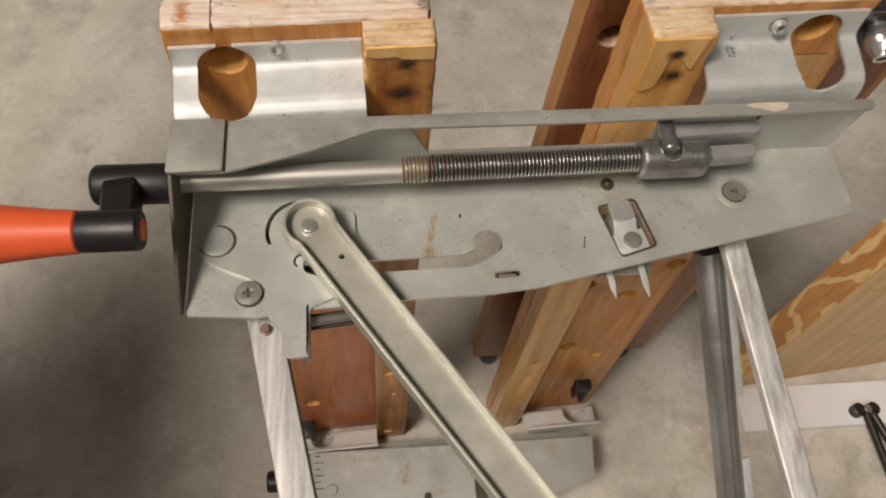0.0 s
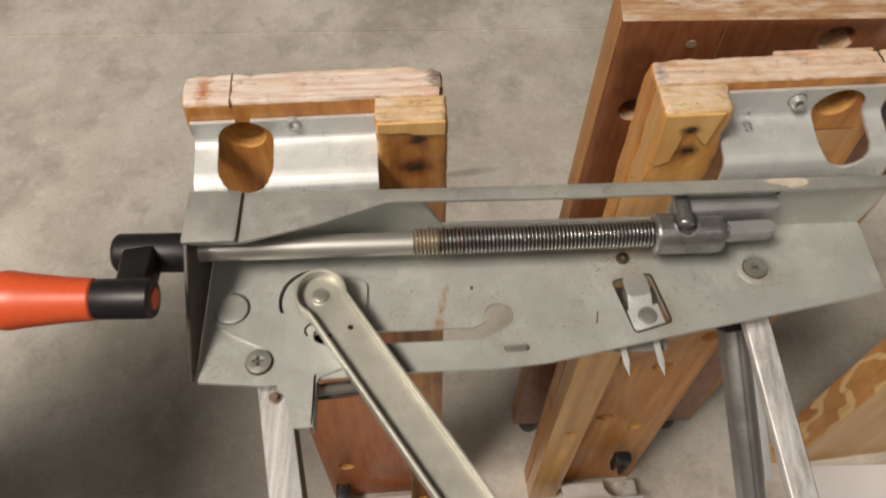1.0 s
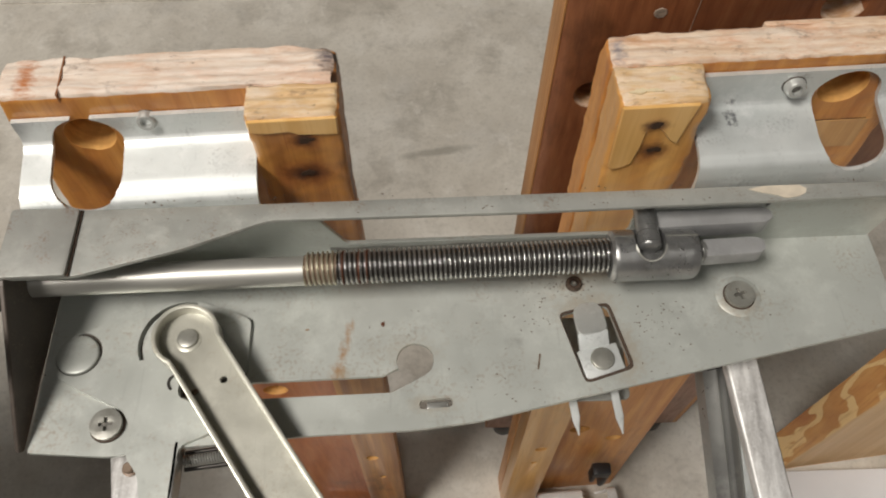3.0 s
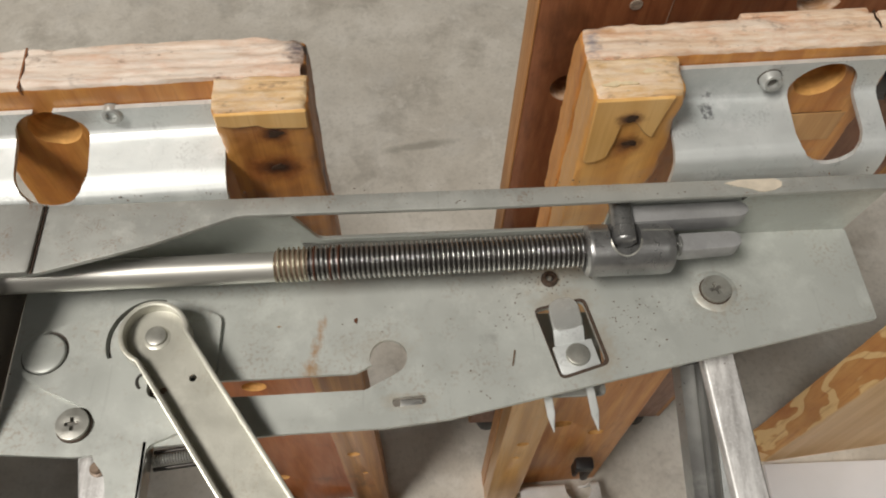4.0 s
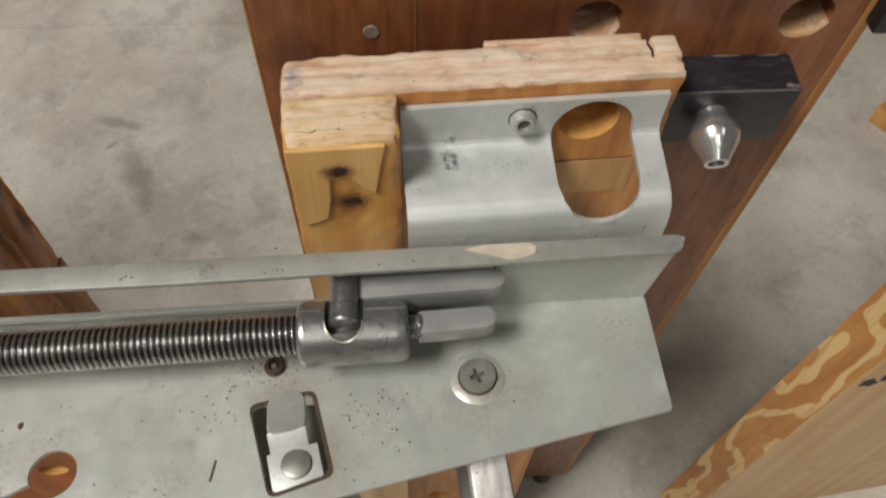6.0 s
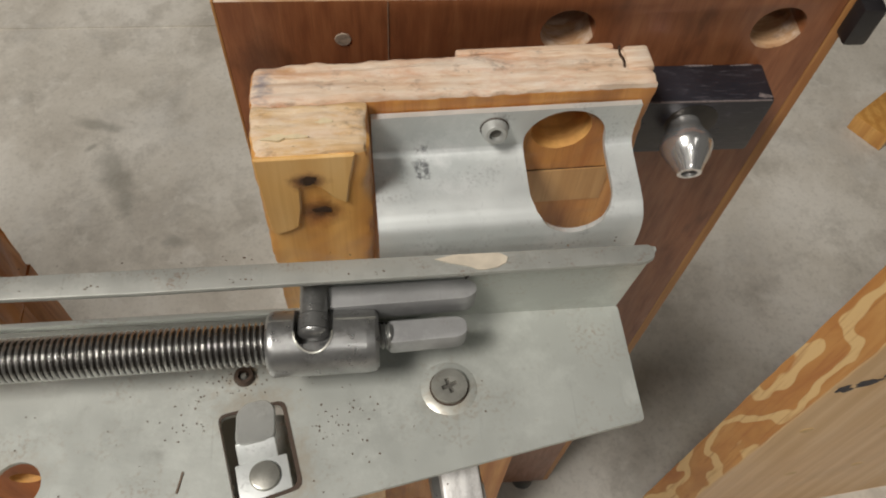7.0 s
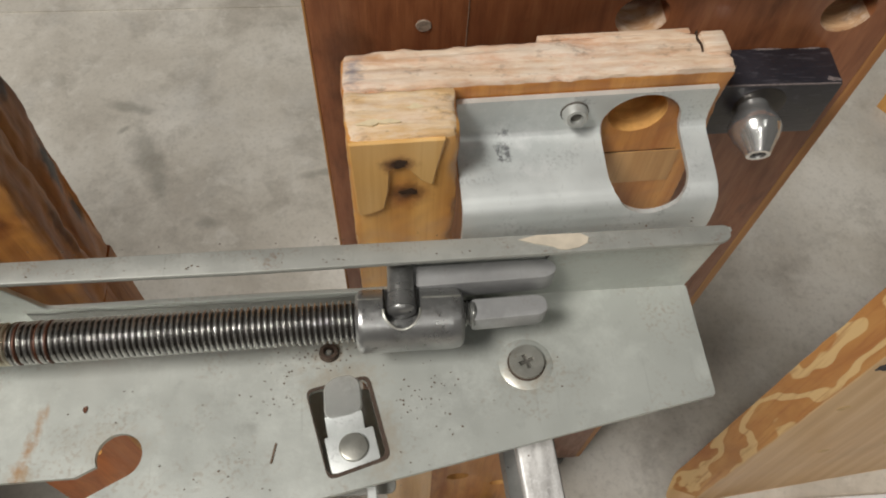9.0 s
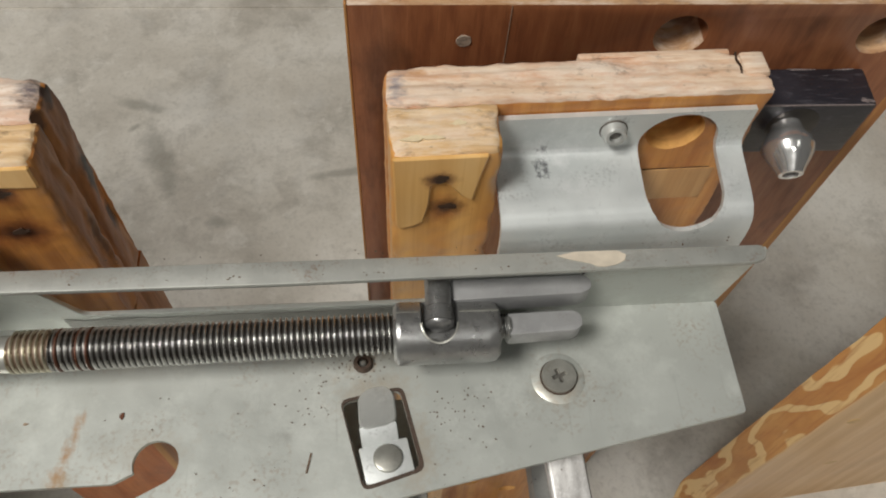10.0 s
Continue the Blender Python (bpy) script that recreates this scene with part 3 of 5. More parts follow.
def rough_block(lo, hi, size, holes=(), round_to=0.002, chips=1.0, rough=0.0003, seed=0.0, gouge=0.0, knock=()):
    """A timber block with worn, chipped edges; holes (x, z, r) go through it along y."""
    xs, ys, zs = (steps(lo[k], hi[k], size * (0.4 if k == 1 else 1.0)) for k in (0, 1, 2))
    nx, ny, nz = len(xs) - 1, len(ys) - 1, len(zs) - 1
    bm = bmesh.new()
    made = {}

    def vert(i, j, k):
        if (i, j, k) not in made:
            p = Vector((xs[i], ys[j], zs[k]))
            for hx, hz, hr in holes:
                d = math.hypot(p.x - hx, p.z - hz)
                if (i, k) in rims and 1e-6 < d < hr * 1.6:
                    p.x, p.z = hx + (p.x - hx) * hr / d, hz + (p.z - hz) * hr / d
            r = round_to * max(0.35, 1 + chips * 1.6 * noise.noise(p * 70 + Vector((seed, 0, seed))) + chips * 0.4 * noise.noise(p * 160 + Vector((0, seed, 0))))
            for kx, ky, kz, much in knock:
                r += much * math.exp(-(Vector((kx, ky, kz)) - p).length_squared / 0.00010)
            q = Vector([max(lo[a] + r, min(hi[a] - r, p[a])) for a in (0, 1, 2)])
            d = p - q
            if (i, k) not in rims and d.length > r:
                p = q + d.normalized() * r
            if gouge and i == nx:
                g = noise.noise(Vector((p.y * 75, p.z * 12, seed))) + 0.5 * noise.noise(Vector((p.y * 50, p.z * 40, seed + 9)))
                p.x -= gouge * max(0.0, g + 0.15)
            p += noise.noise_vector(p * 260 + Vector((seed, seed, 0))) * rough
            if k == nz:
                p.z += 0.0008 * noise.noise(Vector((p.x * 22, p.y * 380, seed))) + 0.0005 * noise.noise(Vector((p.x * 120, p.y * 200, seed + 4)))
            made[(i, j, k)] = bm.verts.new(p)
        return made[(i, j, k)]

    cut = {(i, k) for i in range(nx) for k in range(nz) for hx, hz, hr in holes if math.hypot((xs[i] + xs[i + 1]) / 2 - hx, (zs[k] + zs[k + 1]) / 2 - hz) < hr}
    rims = set()
    for i, k in cut:
        for a, b in ((i, k), (i + 1, k), (i, k + 1), (i + 1, k + 1)):
            if any((a - da, b - db) not in cut for da in (0, 1) for db in (0, 1)):
                rims.add((a, b))
    for i in range(nx):
        for k in range(nz):
            if (i, k) in cut:
                for (a, b), (c, d), off in (((i, k), (i + 1, k), (i, k - 1)), ((i + 1, k + 1), (i, k + 1), (i, k + 1)), ((i, k + 1), (i, k), (i - 1, k)), ((i + 1, k), (i + 1, k + 1), (i + 1, k))):
                    if off not in cut:
                        f = bm.faces.new((vert(a, 0, b), vert(c, 0, d), vert(c, ny, d), vert(a, ny, b)))
                        f.material_index = 3
                continue
            rim = 1 if k == nz - 1 else 0
            bm.faces.new((vert(i, 0, k), vert(i + 1, 0, k), vert(i + 1, 0, k + 1), vert(i, 0, k + 1))).material_index = rim
            bm.faces.new((vert(i, ny, k), vert(i, ny, k + 1), vert(i + 1, ny, k + 1), vert(i + 1, ny, k))).material_index = rim
    for i in range(nx):
        for j in range(ny):
            bm.faces.new((vert(i, j, nz), vert(i + 1, j, nz), vert(i + 1, j + 1, nz), vert(i, j + 1, nz))).material_index = 1
            bm.faces.new((vert(i, j, 0), vert(i, j + 1, 0), vert(i + 1, j + 1, 0), vert(i + 1, j, 0)))
    for j in range(ny):
        for k in range(nz):
            bm.faces.new((vert(0, j, k), vert(0, j, k + 1), vert(0, j + 1, k + 1), vert(0, j + 1, k)))
            bm.faces.new((vert(nx, j, k), vert(nx, j + 1, k), vert(nx, j + 1, k + 1), vert(nx, j, k + 1)))
    bmesh.ops.recalc_face_normals(bm, faces=bm.faces)
    return bm


def bare_holes(bm, holes, index=3):
    """The walls of drilled holes (x, z, r) show bare wood, coloured brighter as if lit from above."""
    bm.normal_update()
    for f in bm.faces:
        c = f.calc_center_median()
        if abs(f.normal.y) < 0.5 and any(math.hypot(c.x - hx, c.z - hz) < hr * 1.15 for hx, hz, hr in holes):
            f.material_index = index
    return bm


def mark_sides(bm, index=2):
    bm.normal_update()
    for f in bm.faces:
        if f.normal.x > 0.7 and f.material_index == 0:
            f.material_index = index
    return bm


def mark_ends(bm, z, index=1):
    bm.normal_update()
    for f in bm.faces:
        if f.normal.z > 0.25 and f.material_index == 0 and f.calc_center_median().z > z:
            f.material_index = index
    return bm


def rag(cx, cy, rx, ry, seed, n=36, amount=0.35):
    """A ragged blot."""
    rnd = random.Random(seed)
    waves = [(k, amount * rnd.uniform(0.25, 0.6) / math.sqrt(k - 1), rnd.uniform(0, 6.28)) for k in (2, 3, 5, 7)]
    out = []
    for i in range(n):
        a = 2 * math.pi * i / n
        k = 1 + sum(w * math.cos(m * a + p) for m, w, p in waves)
        out.append((cx + rx * k * math.cos(a), cy + ry * k * math.sin(a)))
    return out


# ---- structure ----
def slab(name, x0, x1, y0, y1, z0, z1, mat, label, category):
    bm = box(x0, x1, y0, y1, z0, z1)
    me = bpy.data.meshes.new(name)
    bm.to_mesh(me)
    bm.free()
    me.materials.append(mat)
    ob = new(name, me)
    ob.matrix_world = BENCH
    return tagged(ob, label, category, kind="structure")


slab("floor", -4.0, 4.0, -3.5, 1.128, FLOOR - 0.1, FLOOR, CONCRETE, "worn grey concrete floor with pale mottling and stains", "floor")
slab("floor_strip", -4.0, 4.0, 1.133, 4.5, FLOOR - 0.1, FLOOR + 0.0015, CONCRETE, "concrete floor beyond a narrow joint", "floor")
slab("floor_joint", -4.0, 4.0, 1.128, 1.133, FLOOR - 0.1, FLOOR - 0.0008, CONCRETE, "narrow joint between two concrete slabs", "floor")
slab("wall_north", -4.1, 4.1, 4.5, 4.6, FLOOR, 5.0, PAINT, "plain painted wall", "wall")
slab("wall_south", -4.1, 4.1, -3.6, -3.5, FLOOR, 5.0, PAINT, "plain painted wall", "wall")
slab("wall_east", 4.0, 4.1, -3.5, 4.5, FLOOR, 5.0, PAINT, "plain painted wall", "wall")
slab("wall_west", -4.1, -4.0, -3.5, 4.5, FLOOR, 5.0, PAINT, "plain painted wall", "wall")
# added out of view, to keep the key lamp off the left floor
slab("shade_partition", -0.78, -0.66, -3.5, 0.22, FLOOR, 1.38, PAINT, "added low partition out of view that shades the floor at left", "wall")
slab("ceiling", -4.1, 4.1, -3.6, 4.6, 5.0, 5.1, PAINT, "plain dark painted ceiling", "ceiling")

# ---- the bench, standing on the ends of its jaws ----
bench = thing("workbench", (0.08, 0.28, FLOOR), "folding workbench of zinc steel and pine stood on end", "workbench")
TOP = 0.70


SPLIT = 0.585


def spun(bm, pivot, turn):
    return moved(bm, Matrix.Translation((pivot[0], pivot[1], 0)) @ pose(0, 0, 0, 0, 0, turn) @ Matrix.Translation((-pivot[0], -pivot[1], 0)))


def jaw(x0, x1, y_under, y_back, bx0, bx1, y_batten, holes, mats, batten_holes, pivot, turn, seed, label, gouge=0.0, knock=(), batten_knock=()):
    """A plank with a batten on its underside; both are worn at the upper end."""
    upper = [h for h in holes if h[1] > SPLIT]
    lower = [h for h in holes if h[1] < SPLIT]
    top = mark_sides(rough_block((x0, y_under, SPLIT), (x1, y_back, TOP), 0.0020, upper, 0.0018, 1.2, 0.00040, seed, gouge, knock))
    for f in top.faces:
        if f.material_index == 0:
            f.material_index = 4
    low = sheet([(x0 + 0.0008, FLOOR), (x1 - 0.0008, FLOOR), (x1 - 0.0008, SPLIT), (x0 + 0.0008, SPLIT)], [ring_pts(hx, hz, hr, n=20) for hx, hz, hr in lower], y_under + 0.0003, y_back - 0.0003, "xz", 0.0015, 2)
    p = part("jaw", spun(join(top, bare_holes(mark_sides(low), lower)), pivot, turn), (*mats[:4], PLYGOLD), bench, label)
    top = mark_sides(rough_block((bx0, y_batten, SPLIT), (bx1, y_under - 0.0002, TOP), 0.0018, (), 0.0020, 1.2, 0.00040, seed + 3, gouge, batten_knock))
    low = sheet([(bx0 + 0.0008, FLOOR), (bx1 - 0.0008, FLOOR), (bx1 - 0.0008, SPLIT), (bx0 + 0.0008, SPLIT)], [ring_pts(hx, hz, hr, n=14) for hx, hz, hr in batten_holes], y_batten + 0.0003, y_under - 0.0002, "xz", 0.0015, 2)
    b = part("batten", spun(join(top, bare_holes(mark_sides(low), batten_holes)), pivot, turn), (mats[4], BATTEND, mats[2], mats[3]), p, "varnished pine batten with dark nail holes")
    return p, b


def face_patch(name, pts, y0, y1, mat, parent, pivot, turn, label="", bev=0.0):
    return part(name, spun(sheet(pts, [], y0, y1, "xz", bev), pivot, turn), mat, parent, label)


PL, TL, PR, TR = (0.0200, 0.2745), 2.6, (0.1355, 0.2740), 2.4
jaw_left, batten_left = jaw(-0.112, 0.0236, 0.2738, 0.2945, -0.0128, 0.0246, 0.2565,
                            [(-0.083, 0.6750, 0.0104), (-0.086, 0.088, 0.0095), (-0.062, 0.36, 0.0095)],
                            (PLYRED, RAWEND, CHAR, LITHOLEWOOD, BURNT), [(0.001, 0.215, 0.006), (0.007, 0.146, 0.003), (0.001, -0.002, 0.006)], PL, TL, 1.0,
                            "scorched pine and plywood vise jaw with dog holes", 0.0034,
                            ((0.0236, 0.2945, TOP, 0.0042), (0.0236, 0.2745, TOP, 0.0020), (-0.112, 0.2945, TOP, 0.0012)), ((0.0246, 0.2565, TOP, 0.0022),))
jaw_right, batten_right = jaw(0.1355, 0.2712, 0.2787, 0.2965, 0.1360, 0.1732, 0.2580,
                              [(0.2412, 0.6795, 0.0108), (0.1835, 0.355, 0.0098), (0.2306, 0.3252, 0.0098), (0.2600, 0.385, 0.0098), (0.199, 0.2, 0.0098), (0.238, 0.165, 0.008)],
                              (PLYGOLD, RAWEND2, PLYGOLD, LITHOLEWOOD, NAILED), [(0.157, 0.215, 0.0055), (0.155, 0.17, 0.003)], PR, TR, 2.0,
                              "golden plywood vise jaw with a varnished batten and dog holes", 0.0,
                              ((0.1355, 0.2965, TOP, 0.0022), (0.2712, 0.2965, TOP, 0.0020)), ((0.1360, 0.2580, TOP, 0.0030), (0.1732, 0.2580, TOP, 0.0012)))
for nx_, nz_, ny_, owner, pv, tn in ((0.0095, 0.6845, 0.2562, batten_left, PL, TL), (0.0072, 0.6624, 0.2562, batten_left, PL, TL), (0.1530, 0.6870, 0.2566, batten_right, PR, TR), (0.1561, 0.6692, 0.2577, batten_right, PR, TR)):
    face_patch("nail_hole", rag(nx_, nz_, 0.0027, 0.0017, int(nz_ * 1e4), 20, 0.6), ny_, ny_ + 0.0012, KERF, owner, pv, tn)
face_patch("varnish_layer", [(0.1366, 0.6985), (0.1375, 0.6600), (0.1388, 0.6570), (0.1442, 0.6588), (0.1475, 0.6612), (0.1492, 0.6720), (0.1498, 0.6830), (0.1535, 0.6850), (0.1565, 0.6822), (0.1605, 0.6762), (0.1645, 0.6730), (0.1662, 0.6860), (0.1684, 0.6985)], 0.2568, 0.2585, LAYER, batten_right, PR, TR, "lighter peeling varnish layer", 0.0006)
face_patch("varnish_layer", [(-0.0120, 0.6985), (-0.0122, 0.6915), (-0.0050, 0.6902), (0.0035, 0.6908), (0.0070, 0.6888), (0.0150, 0.6882), (0.0232, 0.6878), (0.0236, 0.6985)], 0.2556, 0.2572, LAYER, batten_left, PL, TL, "lighter chipped varnish band", 0.0006)
part("ply_seam", spun(box(0.2250, 0.2620, 0.2785, 0.2795, 0.6563, 0.6567), PR, TR), KERF, jaw_right)
part("lower_ply", spun(box(0.2245, 0.2640, 0.2783, 0.27865, 0.6360, 0.6561), PR, TR), TANPLY, jaw_right, "paler ply under the seam")
part("saw_kerf", spun(box(-0.0873, -0.0866, 0.2736, 0.2945, 0.6960, 0.7004), PL, TL), OLDCUT, jaw_left)
part("loose_corner", spun(worn(box(0.2622, 0.2716, 0.2858, 0.2962, 0.6900, 0.7010, 0.0014), 0.0005, 300), PR, TR), RAWEND2, jaw_right, "cracked loose corner of the jaw")
part("crack", spun(sheet([(0.2612, 0.2965), (0.2604, 0.2930), (0.2612, 0.2895), (0.2606, 0.2865), (0.2613, 0.2863), (0.2619, 0.2897), (0.2611, 0.2932), (0.2619, 0.2965)], [], 0.6960, 0.7006, "xy"), PR, TR), KERF, jaw_right)
part("raised_layer", spun(worn(box(0.2045, 0.2600, 0.2962, 0.2992, 0.6700, 0.6998, 0.0008), 0.0004, 200), PR, TR), [RAWEND2], jaw_right, "splintered outer ply layer")
part("chip", spun(sheet(rag(0.1465, 0.2640, 0.0050, 0.0013, 23, 30, 0.6), [], 0.6985, 0.7005, "xy"), PR, TR), CHIP, batten_right)
part("chip", spun(sheet(rag(0.1590, 0.2695, 0.0030, 0.0010, 27, 30, 0.6), [], 0.6985, 0.7005, "xy"), PR, TR), CHIP, batten_right)


# brackets: bent plates between jaw and beam, each with one long oval opening
def bracket(x0, x1, cx, flip, label, pivot, turn, wall, top, mat=GALV, mid=0.0228, half=0.0228):
    """Profile in y and z: flat on the jaw, then a bend and a slope down to the beam."""
    pts = [(wall, top), (wall, top - 0.007), (wall, 0.6795), (wall - 0.0008, 0.6757), (wall - 0.0030, 0.6732), (wall - 0.0066, 0.6719), (wall - 0.0115, 0.6710), (wall - 0.0165, 0.6700), (wall - 0.0215, 0.6690), (wall - 0.0255, 0.6677), (wall - 0.0285, 0.6652), (wall - 0.0298, 0.6610), (wall - 0.0302, 0.6570), (wall - 0.0305, 0.6440)]
    lens = [0.0]
    for a, b in zip(pts, pts[1:]):
        lens.append(lens[-1] + math.dist(a, b))

    def at(s):
        for i in range(len(pts) - 1):
            if s <= lens[i + 1] or i == len(pts) - 2:
                u = (s - lens[i]) / (lens[i + 1] - lens[i])
                return tuple(pts[i][k] + u * (pts[i + 1][k] - pts[i][k]) for k in (0, 1))

    nx, ns = 74, 60
    r = 0.0148
    grid = [[(x0 + (x1 - x0) * i / nx, lens[-1] * j / ns) for j in range(ns + 1)] for i in range(nx + 1)]

    def dist(p):
        dx, ds = p[0] - cx, p[1] - mid
        k = max(-(half - r), min(half - r, ds))
        return math.hypot(dx, ds - k), (cx, mid + k)

    bm = bmesh.new()
    keep = {}
    cells = [(i, j) for i in range(nx) for j in range(ns) if dist(((grid[i][j][0] + grid[i + 1][j + 1][0]) / 2, (grid[i][j][1] + grid[i + 1][j + 1][1]) / 2))[0] > r]
    used = {}
    for i, j in cells:
        for q in ((i, j), (i + 1, j), (i + 1, j + 1), (i, j + 1)):
            used[q] = used.get(q, 0) + 1
    for q in used:
        p = grid[q[0]][q[1]]
        rim = 0 < q[0] < nx and 0 < q[1] < ns and used[q] < 4
        if rim:
            d, c = dist(p)
            p = (c[0] + (p[0] - c[0]) * r / d, c[1] + (p[1] - c[1]) * r / d)
        y, z = at(max(0.0, min(lens[-1], p[1])))
        keep[q] = bm.verts.new((p[0], y, z))
    for i, j in cells:
        bm.faces.new((keep[(i, j)], keep[(i + 1, j)], keep[(i + 1, j + 1)], keep[(i, j + 1)]))
    bmesh.ops.recalc_face_normals(bm, faces=bm.faces)
    bmesh.ops.solidify(bm, geom=list(bm.faces), thickness=0.0022)
    if flip:
        for v in bm.verts:
            v.co.z = 0.676 - v.co.z
            v.co += Vector((0.002, -0.010, 0))
    return part("bracket", spun(bm, pivot, turn), mat, bench, label)


def socket_screw(x, y, z, r, parent):
    head = turned((x, y, z), (x, y - 0.0042, z + 0.0010), [(0, r * 1.1), (0.3, r * 1.1), (0.75, r), (1, r * 0.84), (1, r * 0.56), (0.45, r * 0.50)], 20)
    ob = part("screw", head, SPRINGM, parent, "dull steel socket screw")
    part("socket", turned((x, y - 0.0010, z), (x, y - 0.0022, z + 0.0004), [(0, r * 0.52), (1, r * 0.52)], 14), RECESS, ob)
    # dark ring as contact shade round the screw's foot
    part("shade_ring", turned((x, y + 0.0004, z), (x, y - 0.0002, z), [(0, r * 1.2), (1, r * 1.2)], 20), SHADEGRIME, ob)
    return ob


bracket_left = bracket(-0.110, -0.0130, -0.083, False, "bent galvanised bracket with a long oval opening", PL, TL, 0.2733, 0.6880)
bracket_right = bracket(0.1742, 0.2668, 0.2420, False, "bent galvanised bracket with an oval opening and ink smudges", PR, TR, 0.2782, 0.6928, STAMPED, 0.0265, 0.0252)
socket_screw(-0.0560, 0.2704, 0.6838, 0.0042, bracket_left)
socket_screw(0.2160, 0.2790, 0.6852, 0.0042, bracket_right)
bracket(-0.110, -0.0150, -0.083, True, "bent galvanised bracket at the foot of the jaw", PL, TL, 0.2733, 0.6975, FRESHZINC)
bracket(0.1742, 0.2668, 0.2420, True, "bent galvanised bracket at the foot of the jaw", PR, TR, 0.2782, 0.6975, FRESHZINC)


# the beam: plate, web with a long window, and a lip that widens over the crank's end
def fold(x):
    return 0.2387 + 0.0155 * x


def beam_body(holes):
    plate = sheet(rounded([(-0.108, fold(-0.108)), (-0.1065, 0.1495), (-0.074, 0.1470), (-0.045, 0.1500), (0.0106, 0.1535), (0.051, 0.1545), (0.0775, 0.1573), (0.1141, 0.1650), (0.1875, 0.1798), (0.2685, 0.1962), (0.2675, fold(0.2675))], 0.0014, 3),
                  holes, 0.6180, 0.6200, "xy", 0.0004)
    web = sheet([(-0.108, 0.6185), (0.2670, 0.6185), (0.2670, 0.6655), (-0.108, 0.6655)],
                [rounded([(0.022, 0.6310), (0.1500, 0.6310), (0.1500, 0.6600), (0.010, 0.6600)], 0.003, 3)], 0.0, 0.002, "xz", 0.0003)
    for v in web.verts:
        v.co.y += fold(v.co.x) - (v.co.z - 0.6185) * 0.07
        if v.co.x > 0.262:
            v.co.x += (v.co.z - 0.6185) * 0.06
    lip = sheet(rounded([(-0.109, fold(-0.109) - 0.0012), (-0.109, 0.2050), (-0.082, 0.2050), (-0.040, 0.2165), (-0.006, 0.2292), (0.10, 0.2302), (0.2645, 0.2345), (0.2685, 0.2362), (0.2685, fold(0.266) - 0.0012)], 0.004, 3),
                [], 0.6645, 0.6668, "xy", 0.0006, 2)
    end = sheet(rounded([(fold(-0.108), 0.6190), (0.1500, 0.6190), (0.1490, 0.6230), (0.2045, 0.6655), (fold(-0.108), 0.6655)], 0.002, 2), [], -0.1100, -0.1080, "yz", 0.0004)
    cap = sheet(rounded([(-0.1105, fold(-0.11) - 0.0010), (-0.1105, 0.2042), (-0.0830, 0.2048), (-0.0830, fold(-0.082) - 0.0015)], 0.0015, 2), [], 0.6668, 0.6692, "xy", 0.0006, 2)
    return join(plate, web), lip, cap, end


slot = [(-0.048, 0.1765)] + [(0.038, 0.1785)] + ring_pts(0.0520, 0.1853, 0.0080, n=26, start=205, end=-65, closed=False) + [(0.0420, 0.1710), (-0.048, 0.1692)]
clip_hole = rounded([(0.1168, 0.2050), (0.1384, 0.2095), (0.1452, 0.1800), (0.1248, 0.1738)], 0.003, 3)
small_slot = rounded([(0.0536, 0.1672), (0.0536, 0.1632), (0.0675, 0.1642), (0.0675, 0.1682)], 0.0019, 4)
cut_ring = ring_pts(-0.0490, 0.1960, 0.0192, n=18, start=78, end=205, closed=False) + ring_pts(-0.0483, 0.1956, 0.0178, n=18, start=205, end=78, closed=False)
body, lip_bm, cap, end_plate = beam_body([slot, cut_ring, clip_hole, small_slot, ring_pts(0.1248, 0.2202, 0.0022, n=14)])
beam = part("beam", body, ZINC, bench, "pale zinc-plated pressed steel beam with slots and rust specks")


# shade behind the screw, put as a dark film on the beam's upright side
rnd = random.Random(11)
web_shade = sheet([(0.0140, 0.6206), (0.1500, 0.6206)] + [(0.1500 - 0.0085 * i, 0.6276 + rnd.uniform(-0.0006, 0.0010)) for i in range(17)], [], -0.0004, -0.0002, "xz")
for v in web_shade.verts:
    v.co.y += fold(v.co.x) - (v.co.z - 0.6185) * 0.07
part("web_shade", web_shade, SHADEZINC, beam, "dark grey film standing for the shade behind the thread")
part("seam", box(-0.0831, -0.0822, 0.2052, fold(-0.082) - 0.0015, 0.6667, 0.6676), RUSTEDGE, beam)
# added dark sheet that stands for the shade inside the curved cut
part("shade_backing", box(-0.0740, -0.0280, 0.1740, 0.2180, 0.6120, 0.6130, 0.0003), SHADEGRIME, beam)
part("lip", lip_bm, LIPM, beam, "greyed zinc lip along the beam")
# the inner side's shade is put into its dark brown colour
part("end_plate", end_plate, SHADEGRIME, beam, "grimy brown steel end plate with its shade in the colour")
part("end_cap", cap, CAPM, beam, "greyed steel fold at the crank end")


def flat_patch(name, pts, z, mat, parent, label=""):
    return part(name, sheet(pts, [], z, z + 0.0003, "xy"), mat, parent, label)


flat_patch("paint_patch", [(0.1935, 0.2385), (0.2000, 0.2400), (0.2150, 0.2402), (0.2180, 0.2385), (0.2172, 0.2362), (0.2140, 0.2345), (0.2100, 0.2338), (0.2075, 0.2339), (0.2050, 0.2352), (0.1985, 0.2368)], 0.6669, CREAM, beam, "peeling cream paint patch")
flat_patch("rust_mark", rag(0.0379, 0.2028, 0.0009, 0.0011, 3), 0.6201, REDRUST, beam)
flat_patch("rust_mark", rag(0.0045, 0.2010, 0.0008, 0.0004, 5), 0.6201, RUST, beam)
flat_patch("scratch", [(0.1045, 0.1795), (0.1052, 0.1795), (0.1066, 0.1865), (0.1060, 0.1868)], 0.6201, SPECKM, beam)


